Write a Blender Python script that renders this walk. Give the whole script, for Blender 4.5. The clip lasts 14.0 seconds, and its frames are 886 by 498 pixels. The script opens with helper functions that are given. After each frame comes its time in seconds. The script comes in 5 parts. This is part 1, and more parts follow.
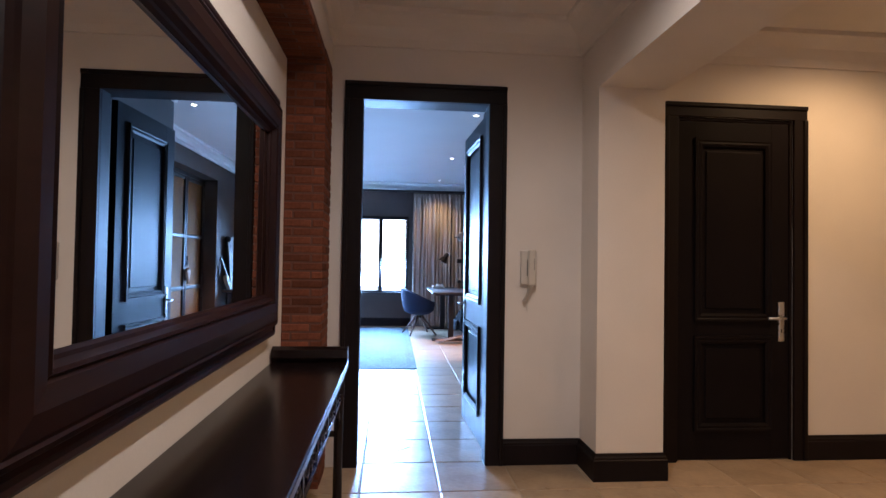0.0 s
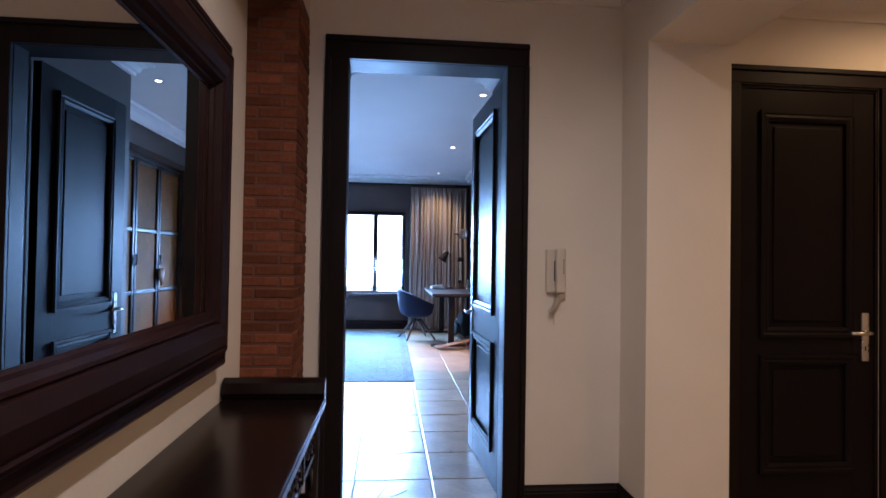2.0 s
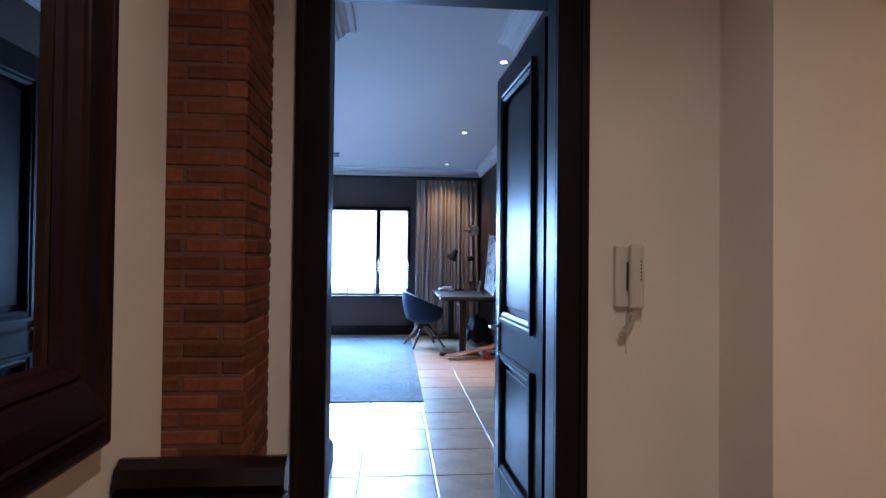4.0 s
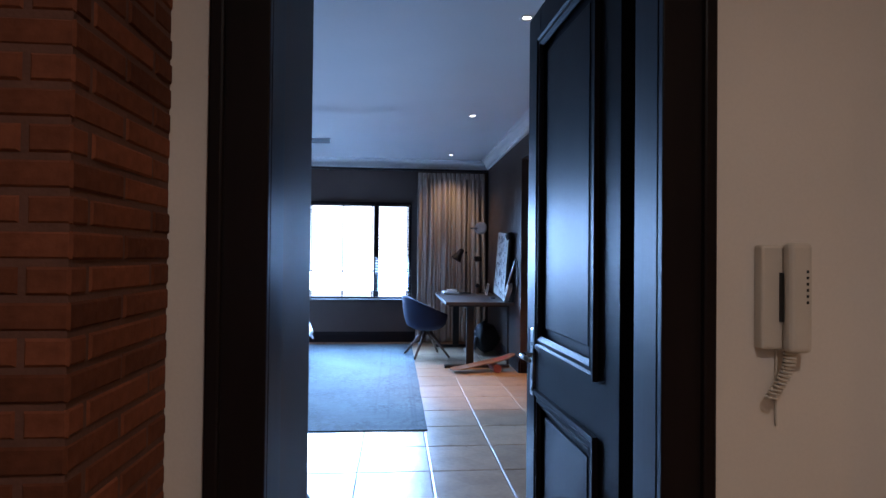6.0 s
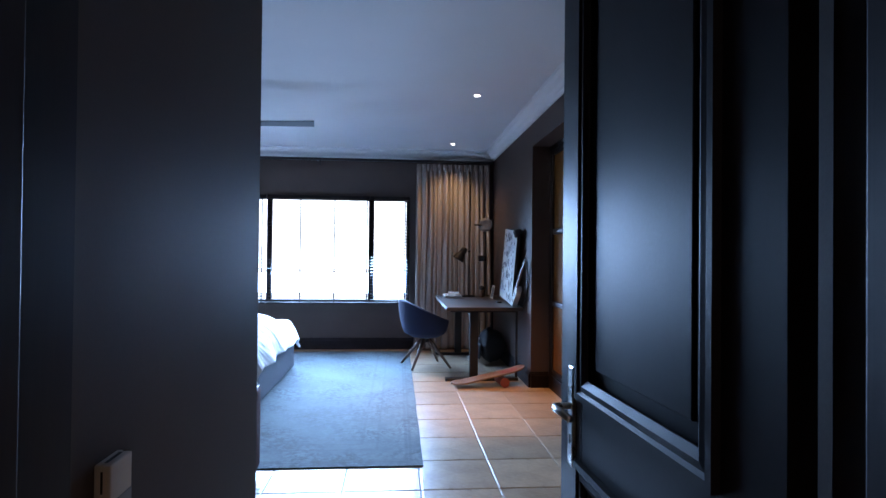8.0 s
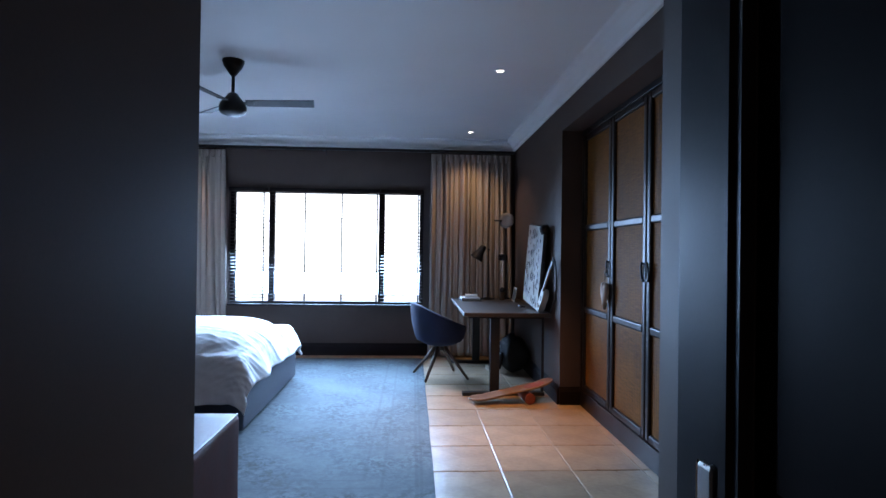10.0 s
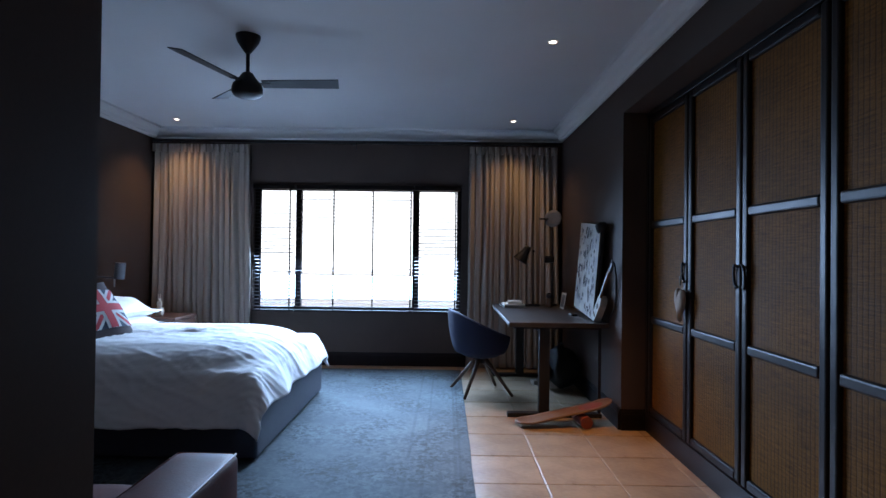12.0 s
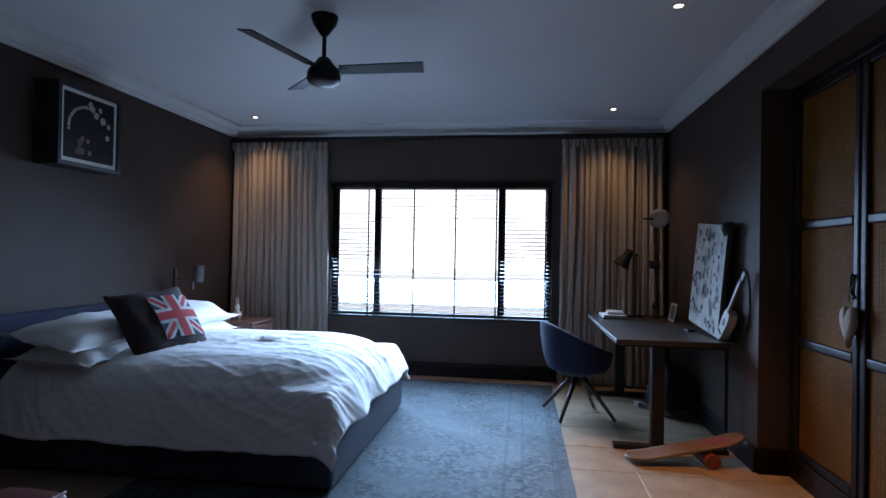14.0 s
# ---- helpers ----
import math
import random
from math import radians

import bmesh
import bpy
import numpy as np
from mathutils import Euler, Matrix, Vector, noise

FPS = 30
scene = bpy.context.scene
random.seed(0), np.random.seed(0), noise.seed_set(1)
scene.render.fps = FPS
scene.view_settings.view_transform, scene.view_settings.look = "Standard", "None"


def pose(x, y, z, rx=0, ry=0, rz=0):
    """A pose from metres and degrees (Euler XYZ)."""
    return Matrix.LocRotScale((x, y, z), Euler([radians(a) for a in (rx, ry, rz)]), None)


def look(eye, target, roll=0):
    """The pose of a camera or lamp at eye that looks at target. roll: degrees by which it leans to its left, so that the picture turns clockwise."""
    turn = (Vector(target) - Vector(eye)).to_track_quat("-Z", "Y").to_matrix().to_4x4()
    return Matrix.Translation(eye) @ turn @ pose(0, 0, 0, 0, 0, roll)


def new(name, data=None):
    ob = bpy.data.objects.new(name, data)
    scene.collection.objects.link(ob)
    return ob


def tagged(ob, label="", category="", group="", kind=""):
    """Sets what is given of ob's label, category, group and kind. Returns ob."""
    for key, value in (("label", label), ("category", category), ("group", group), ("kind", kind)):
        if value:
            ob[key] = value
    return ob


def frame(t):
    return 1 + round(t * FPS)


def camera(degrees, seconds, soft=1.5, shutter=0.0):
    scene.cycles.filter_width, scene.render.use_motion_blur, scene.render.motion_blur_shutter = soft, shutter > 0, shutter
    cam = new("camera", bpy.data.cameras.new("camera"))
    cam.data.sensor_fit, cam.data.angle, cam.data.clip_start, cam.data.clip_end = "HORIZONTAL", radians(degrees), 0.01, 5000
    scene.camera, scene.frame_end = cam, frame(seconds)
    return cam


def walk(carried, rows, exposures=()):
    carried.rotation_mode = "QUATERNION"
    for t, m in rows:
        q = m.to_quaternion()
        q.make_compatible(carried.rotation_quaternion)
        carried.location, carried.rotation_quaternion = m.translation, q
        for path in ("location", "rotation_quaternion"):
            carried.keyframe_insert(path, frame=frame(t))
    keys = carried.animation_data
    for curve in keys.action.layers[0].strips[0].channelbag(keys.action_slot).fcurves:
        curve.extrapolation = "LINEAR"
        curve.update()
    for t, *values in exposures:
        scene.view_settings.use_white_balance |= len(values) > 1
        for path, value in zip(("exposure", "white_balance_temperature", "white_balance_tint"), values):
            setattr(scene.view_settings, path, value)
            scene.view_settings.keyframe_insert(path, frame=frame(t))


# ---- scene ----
cam = camera(76.5, 14.0)
PATH = [
    (0, (0.059, 0.069, 1.309), (0.236, 2.06, 1.355), 0.9),
    (0.5, (0.071, 0.239, 1.304), (0.251, 2.231, 1.348), 0.8),
    (1, (0.066, 0.451, 1.325), (0.25, 2.443, 1.364), 0.8),
    (1.5, (0.062, 0.613, 1.327), (0.25, 2.604, 1.363), 0.9),
    (2, (0.076, 0.811, 1.331), (0.265, 2.802, 1.368), 0.9),
    (2.5, (0.1, 1.0, 1.322), (0.286, 2.991, 1.358), 1.0),
    (3, (0.093, 1.225, 1.328), (0.275, 3.216, 1.362), 0.8),
    (5.5, (0.084, 2.33, 1.356), (0.252, 4.323, 1.384), 0.6),
    (6, (0.107, 2.529, 1.36), (0.277, 4.522, 1.387), 0.6),
    (6.5, (0.142, 2.726, 1.362), (0.311, 4.719, 1.39), 0.5),
    (7, (0.160, 2.908, 1.367), (0.326, 4.901, 1.388), 0.6),
    (7.5, (0.172, 3.098, 1.364), (0.337, 5.091, 1.391), 0.6),
    (8, (0.193, 3.279, 1.37), (0.354, 5.273, 1.392), 0.6),
    (10.5, (0.226, 4.124, 1.384), (0.318, 6.122, 1.396), 0.7),
    (11, (0.226, 4.292, 1.383), (0.299, 6.291, 1.399), 0.6),
    (11.5, (0.225, 4.426, 1.371), (0.26, 6.425, 1.391), 0.6),
    (12, (0.195, 4.58, 1.369), (0.181, 6.58, 1.39), 0.7),
    (12.5, (0.154, 4.733, 1.384), (0.092, 6.732, 1.403), 0.7),
    (13, (0.11, 4.86, 1.379), (-0.008, 6.856, 1.4), 0.8),
    (13.5, (0.082, 4.981, 1.39), (-0.102, 6.972, 1.411), 0.9),
    (14, (0.041, 5.101, 1.404), (-0.238, 7.081, 1.421), 1.0),
]
EXPOSURES = [(0, 1.25, 5200, 11), (2, 1.12, 5250, 12), (3, 0.95, 5300, 12), (5.5, 0.45, 5400, 12), (6.5, 0.38, 5450, 13), (8, 0.43, 5850, 13), (10.5, -0.05, 6270, 12), (11, -0.3, 6350, 13), (12.5, -0.53, 6480, 13), (14, -0.68, 6480, 13)]
walk(cam, [(t, look(eye, target, roll)) for t, eye, target, roll in PATH], EXPOSURES)
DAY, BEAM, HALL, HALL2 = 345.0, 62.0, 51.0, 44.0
# ---- light ----
W = bpy.data.worlds.new("sky")
scene.world = W
W.use_nodes = True
_n = W.node_tree.nodes
_sky = _n.new("ShaderNodeTexSky")
_sky.sky_type = 'NISHITA'
_sky.sun_disc = False
_sky.sun_elevation, _sky.sun_rotation = radians(52), radians(200)
W.node_tree.links.new(_sky.outputs[0], _n["Background"].inputs[0])
_n["Background"].inputs[1].default_value = 0.12


def lamp(name, kind, m, energy, colour, **more):
    data = bpy.data.lights.new(name, kind)
    data.energy, data.color = energy, colour
    if "size" in more:
        data.shape, data.size, data.size_y = 'RECTANGLE', more["size"][0], more["size"][1]
    if "spread" in more:
        data.spread = radians(more["spread"])
    if "angle" in more:
        data.angle = radians(more["angle"])
    if "radius" in more:
        data.shadow_soft_size = more["radius"]
    if "spot" in more:
        data.spot_size, data.spot_blend = radians(more["spot"]), more.get("blend", 0.6)
    ob = new(name, data)
    ob.matrix_world = m
    return ob


lamp("sun", 'SUN', pose(0, 0, 0, 38, 0, 20), 5.0, (1.0, 0.95, 0.88), angle=0.5)
# daylight of the sky in the bedroom window
lamp("window_daylight", 'AREA', pose(-0.92, 11.40, 1.43, -58, 0, 0), DAY, (0.40, 0.63, 1.0), size=(2.5, 1.5), spread=112)


# ---- materials ----
def mat(name, base, rough=0.6, metal=0.0, vary=0.12, scale=6.0, fine=90.0, bump=0.08, spec=0.5, island=0.0, second=None, coat=0.0, stretch=(1, 1, 1), random_amount=0.0):
    """A surface with stains at one scale and grain at another, in object space."""
    m = bpy.data.materials.new(name)
    m.use_nodes = True
    t = m.node_tree
    n, l = t.nodes, t.links
    b = n["Principled BSDF"]
    co = n.new("ShaderNodeTexCoord")
    mp = n.new("ShaderNodeMapping")
    mp.inputs["Scale"].default_value = stretch
    l.new(co.outputs["Object"], mp.inputs[0])
    n1, n2 = n.new("ShaderNodeTexNoise"), n.new("ShaderNodeTexNoise")
    n1.inputs["Scale"].default_value, n1.inputs["Detail"].default_value = scale, 5
    n2.inputs["Scale"].default_value, n2.inputs["Detail"].default_value = fine, 3
    l.new(mp.outputs[0], n1.inputs[0]), l.new(mp.outputs[0], n2.inputs[0])
    mixv = n.new("ShaderNodeMath")
    mixv.operation = 'MULTIPLY_ADD'
    l.new(n2.outputs[0], mixv.inputs[0])
    mixv.inputs[1].default_value = 0.35
    l.new(n1.outputs[0], mixv.inputs[2])
    ramp = n.new("ShaderNodeValToRGB")
    lo = [c * (1 - vary) for c in base]
    hi = second or [min(1, c * (1 + vary)) for c in base]
    ramp.color_ramp.elements[0].position, ramp.color_ramp.elements[0].color = 0.38, (*lo, 1)
    ramp.color_ramp.elements[1].position, ramp.color_ramp.elements[1].color = 0.95, (*hi, 1)
    l.new(mixv.outputs[0], ramp.inputs[0])
    out = ramp.outputs[0]
    if random_amount:
        info = n.new("ShaderNodeObjectInfo")
        hsv = n.new("ShaderNodeHueSaturation")
        mr = n.new("ShaderNodeMapRange")
        mr.inputs["To Min"].default_value, mr.inputs["To Max"].default_value = 1 - random_amount, 1 + random_amount
        l.new(info.outputs["Random"], mr.inputs[0])
        l.new(mr.outputs[0], hsv.inputs["Value"])
        l.new(out, hsv.inputs["Color"])
        out = hsv.outputs[0]
    if island:
        geo = n.new("ShaderNodeNewGeometry")
        hsv = n.new("ShaderNodeHueSaturation")
        mr = n.new("ShaderNodeMapRange")
        mr.inputs["To Min"].default_value, mr.inputs["To Max"].default_value = 1 - island, 1 + island
        l.new(geo.outputs["Random Per Island"], mr.inputs[0])
        l.new(mr.outputs[0], hsv.inputs["Value"])
        l.new(out, hsv.inputs["Color"])
        out = hsv.outputs[0]
    l.new(out, b.inputs["Base Color"])
    rr = n.new("ShaderNodeMapRange")
    rr.inputs["To Min"].default_value, rr.inputs["To Max"].default_value = max(0.02, rough - 0.08), min(1, rough + 0.1)
    l.new(n1.outputs[0], rr.inputs[0])
    l.new(rr.outputs[0], b.inputs["Roughness"])
    b.inputs["Metallic"].default_value = metal
    b.inputs["Specular IOR Level"].default_value = spec
    b.inputs["Coat Weight"].default_value = coat
    if bump:
        bp = n.new("ShaderNodeBump")
        bp.inputs["Strength"].default_value, bp.inputs["Distance"].default_value = bump, 0.01
        l.new(mixv.outputs[0], bp.inputs["Height"])
        l.new(bp.outputs[0], b.inputs["Normal"])
    return m


def glow(name, colour, strength):
    m = bpy.data.materials.new(name)
    m.use_nodes = True
    b = m.node_tree.nodes["Principled BSDF"]
    b.inputs["Base Color"].default_value = (*colour, 1)
    b.inputs["Emission Color"].default_value = (*colour, 1)
    b.inputs["Emission Strength"].default_value = strength
    return m


CREAM = mat("cream_plaster", (0.70, 0.64, 0.575), 0.75, vary=0.07, scale=1.6, fine=120, bump=0.10)
CEIL_W = mat("white_ceiling_paint", (0.66, 0.655, 0.645), 0.8, vary=0.03, scale=2, fine=120, bump=0.03)
CHAR = mat("charcoal_wall_paint", (0.072, 0.052, 0.043), 0.6, vary=0.14, scale=1.8, fine=140, bump=0.05, spec=0.13)
DARKWOOD = mat("black_stained_wood", (0.0095, 0.0062, 0.0065), 0.45, vary=0.3, scale=5, fine=60, bump=0.05, spec=0.13, stretch=(1, 1, 0.12))
DOORPAINT = mat("black_satin_door_paint", (0.008, 0.006, 0.0068), 0.40, vary=0.2, scale=3, fine=120, bump=0.02, spec=0.06)
MAHOG = mat("dark_mahogany", (0.0155, 0.0055, 0.0055), 0.34, spec=0.17, vary=0.4, scale=4, fine=50, bump=0.06, stretch=(1, 0.15, 1))
CONSOLE_M = mat("polished_ebonised_wood", (0.008, 0.0045, 0.0045), 0.2, spec=0.3, vary=0.35, scale=4, fine=60, bump=0.03, stretch=(1, 0.15, 1))
STEEL = mat("brushed_steel", (0.55, 0.54, 0.52), 0.28, 1.0, vary=0.08, scale=20, fine=200, bump=0.02)
BLACKMETAL = mat("black_metal", (0.013, 0.012, 0.012), 0.45, 0.0, vary=0.2, scale=10, fine=120, bump=0.03, spec=0.35)
WHITEP = mat("cream_white_plastic", (0.56, 0.51, 0.44), 0.4, vary=0.04, scale=10, fine=200, bump=0.0)
TILE = mat("beige_slate_tile", (0.35, 0.245, 0.150), 0.29, vary=0.3, scale=5, fine=30, bump=0.5, random_amount=0.13, second=(0.45, 0.34, 0.225), spec=0.65)
GROUT = mat("grout", (0.36, 0.31, 0.25), 0.6, vary=0.15, scale=20, fine=200, bump=0.2)
BRICK_M = mat("red_clay_brick", (0.150, 0.049, 0.024), 0.9, vary=0.4, scale=7, fine=60, bump=0.5, random_amount=0.38, spec=0.2)
MORTAR = mat("brick_mortar", (0.115, 0.050, 0.033), 0.95, vary=0.2, scale=15, fine=140, bump=0.3)
NAVY = mat("navy_upholstery", (0.009, 0.013, 0.040), 0.85, vary=0.25, scale=8, fine=300, bump=0.15)
SLATEFAB = mat("slate_blue_bed_fabric", (0.050, 0.056, 0.075), 0.75, vary=0.15, scale=6, fine=350, bump=0.15)
LINEN = mat("white_cotton", (0.86, 0.84, 0.82), 0.85, vary=0.04, scale=5, fine=260, bump=0.06)
CURTAIN = mat("grey_linen_curtain", (0.275, 0.232, 0.192), 0.9, vary=0.10, scale=7, fine=240, bump=0.15, stretch=(1, 1, 0.2))
LEATHER = mat("oxblood_leather", (0.085, 0.024, 0.018), 0.5, vary=0.35, scale=6, fine=110, bump=0.22, spec=0.13)
DESKTOP = mat("dark_oak_desktop", (0.038, 0.033, 0.031), 0.38, vary=0.4, scale=5, fine=45, bump=0.12, stretch=(1, 0.1, 1))
LEGWOOD = mat("walnut_chair_leg", (0.10, 0.055, 0.035), 0.45, vary=0.3, scale=8, fine=60, bump=0.08)
CANE_BACK = mat("wardrobe_body_wood", (0.05, 0.03, 0.022), 0.6, vary=0.3)
FRAMEWOOD = mat("dark_brown_polished_wood", (0.016, 0.0095, 0.0075), 0.36, vary=0.3, scale=5, fine=60, bump=0.04, spec=0.16, stretch=(1, 1, 0.12))
PAPER = mat("paper_white", (0.62, 0.60, 0.55), 0.7, vary=0.08, scale=20, fine=200, bump=0.05)
COLLAGE = mat("grey_collage_paper", (0.36, 0.345, 0.31), 0.7, vary=0.25, scale=14, fine=90, bump=0.1)
BAGFAB = mat("black_nylon", (0.010, 0.010, 0.011), 0.7, vary=0.3, scale=12, fine=250, bump=0.2)
BOARDWOOD = mat("orange_varnished_maple", (0.17, 0.092, 0.045), 0.4, vary=0.3, scale=8, fine=60, bump=0.08, stretch=(0.15, 1, 1))
BOARDRED = mat("faded_red_paint", (0.22, 0.052, 0.036), 0.5, vary=0.4, scale=14, fine=80, bump=0.06)
FLAGRED = mat("flag_red", (0.36, 0.020, 0.026), 0.85, vary=0.1, scale=10, fine=300, bump=0.1)
FLAGBLUE = mat("flag_blue", (0.030, 0.040, 0.065), 0.85, vary=0.2, scale=10, fine=300, bump=0.1)
FLAGWHITE = mat("flag_white", (0.48, 0.46, 0.44), 0.85, vary=0.05, scale=10, fine=300, bump=0.1)
CUSHION = mat("charcoal_cushion_cloth", (0.034, 0.020, 0.019), 0.9, vary=0.25, scale=12, fine=300, bump=0.2)
NIGHTWOOD = mat("reddish_wood", (0.11, 0.045, 0.028), 0.4, vary=0.3, scale=6, fine=50, bump=0.06)
CLAY = mat("cream_ceramic", (0.52, 0.42, 0.33), 0.5, vary=0.2, scale=20, fine=120, bump=0.1)
SHADEGREY = mat("grey_lamp_metal", (0.16, 0.16, 0.17), 0.35, 0.6, vary=0.1, scale=10, fine=120, bump=0.02)
FELT = mat("cream_felt", (0.34, 0.28, 0.23), 0.95, vary=0.12, scale=20, fine=300, bump=0.2)
BULB = glow("downlight_bulb", (1.0, 0.86, 0.66), 14.0)
OUTSIDE = glow("bright_overcast_distance", (0.90, 0.95, 1.0), 1.9)


def cane():
    """Woven reed: upright dark cords, close cross strands and uneven staining."""
    m = mat("woven_cane", (0.142, 0.056, 0.0095), 0.6, vary=0.35, scale=2.5, fine=70, bump=0.1, spec=0.06)
    t = m.node_tree
    n, l = t.nodes, t.links
    b = n["Principled BSDF"]
    co = n["Texture Coordinate"]
    old = b.inputs["Base Color"].links[0].from_socket
    heights = []
    for axis, sc, warp, lo in (('Y', 10.5, 0.9, 0.62), ('Z', 52, 3.0, 0.72)):
        w = n.new("ShaderNodeTexWave")
        w.bands_direction = axis
        w.inputs["Scale"].default_value, w.inputs["Distortion"].default_value = sc, warp
        w.inputs["Detail"].default_value, w.inputs["Detail Scale"].default_value = 3, 2.5
        l.new(co.outputs["Object"], w.inputs[0])
        mr = n.new("ShaderNodeMapRange")
        # cords are narrow: only the trough of each wave darkens
        mr.inputs["From Min"].default_value, mr.inputs["From Max"].default_value = 0.0, 0.30
        mr.inputs["To Min"].default_value, mr.inputs["To Max"].default_value = lo, 1.08
        l.new(w.outputs["Fac"], mr.inputs[0])
        mx = n.new("ShaderNodeMix")
        mx.data_type, mx.blend_type = 'RGBA', 'MULTIPLY'
        mx.inputs[0].default_value = 1.0
        l.new(old, mx.inputs[6]), l.new(mr.outputs[0], mx.inputs[7])
        old = mx.outputs[2]
        heights.append(mr)
    # strands dyed unevenly in long level streaks
    mp = n.new("ShaderNodeMapping")
    mp.inputs["Scale"].default_value = (1, 3, 45)
    l.new(co.outputs["Object"], mp.inputs[0])
    ns = n.new("ShaderNodeTexNoise")
    ns.inputs["Scale"].default_value, ns.inputs["Detail"].default_value = 3.0, 4
    l.new(mp.outputs[0], ns.inputs[0])
    st = n.new("ShaderNodeMapRange")
    st.inputs["From Min"].default_value, st.inputs["From Max"].default_value = 0.3, 0.7
    st.inputs["To Min"].default_value, st.inputs["To Max"].default_value = 0.65, 1.35
    l.new(ns.outputs[0], st.inputs[0])
    mx = n.new("ShaderNodeMix")
    mx.data_type, mx.blend_type = 'RGBA', 'MULTIPLY'
    mx.inputs[0].default_value = 1.0
    l.new(old, mx.inputs[6]), l.new(st.outputs[0], mx.inputs[7])
    l.new(mx.outputs[2], b.inputs["Base Color"])
    mul = n.new("ShaderNodeMath")
    mul.operation = 'MULTIPLY'
    l.new(heights[0].outputs[0], mul.inputs[0]), l.new(heights[1].outputs[0], mul.inputs[1])
    bp = n["Bump"]
    bp.inputs["Strength"].default_value, bp.inputs["Distance"].default_value = 0.5, 0.003
    l.new(mul.outputs[0], bp.inputs["Height"])
    return m


def rug_material(x0, x1, y0, y1):
    """Faded blue-grey carpet: worn field, woven stripes and a border."""
    m = mat("faded_blue_rug", (0.034, 0.055, 0.066), 0.95, vary=0.4, scale=1.8, fine=34, bump=0.5, second=(0.108, 0.142, 0.156))
    t = m.node_tree
    n, l = t.nodes, t.links
    b = n["Principled BSDF"]
    co = n["Texture Coordinate"]
    old = b.inputs["Base Color"].links[0].from_socket
    sep = n.new("ShaderNodeSeparateXYZ")
    l.new(co.outputs["Object"], sep.inputs[0])
    half = ((x1 - x0) / 2, (y1 - y0) / 2)
    edges = []
    for k in (0, 1):
        a = n.new("ShaderNodeMath")
        a.operation = 'ABSOLUTE'
        l.new(sep.outputs[k], a.inputs[0])
        s = n.new("ShaderNodeMath")
        s.operation = 'SUBTRACT'
        s.inputs[0].default_value = half[k]
        l.new(a.outputs[0], s.inputs[1])
        edges.append(s)
    mn = n.new("ShaderNodeMath")
    mn.operation = 'MINIMUM'
    l.new(edges[0].outputs[0], mn.inputs[0]), l.new(edges[1].outputs[0], mn.inputs[1])
    ramp = n.new("ShaderNodeValToRGB")
    ramp.color_ramp.interpolation = 'LINEAR'
    marks = [(0.0, 0.75), (0.02, 0.95), (0.065, 0.95), (0.07, 0.6), (0.085, 0.62), (0.09, 1.0), (0.10, 0.66), (0.115, 0.66), (0.12, 1.05), (0.30, 1.0), (0.305, 0.66), (0.318, 0.7), (0.325, 1.05), (0.41, 1.0), (0.415, 0.68), (0.43, 0.7), (0.44, 1.0), (1.0, 1.0)]
    e = ramp.color_ramp.elements
    e[0].position, e[0].color = 0.0, (0.75, 0.75, 0.75, 1)
    e[1].position, e[1].color = 1.0, (1, 1, 1, 1)
    for p, v in marks[1:-1]:
        x = e.new(p)
        x.color = (v, v, v, 1)
    l.new(mn.outputs[0], ramp.inputs[0])
    vor = n.new("ShaderNodeTexNoise")
    vor.inputs["Scale"].default_value, vor.inputs["Detail"].default_value = 24.0, 5
    vor.inputs["Roughness"].default_value, vor.inputs["Distortion"].default_value = 0.68, 0.7
    l.new(co.outputs["Object"], vor.inputs[0])
    worn = n.new("ShaderNodeMapRange")
    worn.inputs["From Min"].default_value, worn.inputs["From Max"].default_value = 0.42, 0.58
    l.new(vor.outputs[0], worn.inputs[0])
    mot = n.new("ShaderNodeMapRange")
    mot.inputs["To Min"].default_value, mot.inputs["To Max"].default_value = 0.22, 1.30
    l.new(worn.outputs[0], mot.inputs[0])
    m1 = n.new("ShaderNodeMix")
    m1.data_type, m1.blend_type = 'RGBA', 'MULTIPLY'
    m1.inputs[0].default_value = 0.8
    l.new(old, m1.inputs[6]), l.new(ramp.outputs[0], m1.inputs[7])
    m2 = n.new("ShaderNodeMix")
    m2.data_type, m2.blend_type = 'RGBA', 'MULTIPLY'
    # the pile is worn smooth in places and keeps its pattern in others
    pat = n.new("ShaderNodeTexNoise")
    pat.inputs["Scale"].default_value, pat.inputs["Detail"].default_value = 2.6, 4
    l.new(co.outputs["Object"], pat.inputs[0])
    keep = n.new("ShaderNodeMapRange")
    keep.inputs["From Min"].default_value, keep.inputs["From Max"].default_value = 0.40, 0.60
    keep.inputs["To Min"].default_value, keep.inputs["To Max"].default_value = 0.18, 1.0
    l.new(pat.outputs[0], keep.inputs[0])
    l.new(keep.outputs[0], m2.inputs[0])
    l.new(m1.outputs[2], m2.inputs[6]), l.new(mot.outputs[0], m2.inputs[7])
    l.new(m2.outputs[2], b.inputs["Base Color"])
    b.inputs["Sheen Weight"].default_value = 0.04
    return m


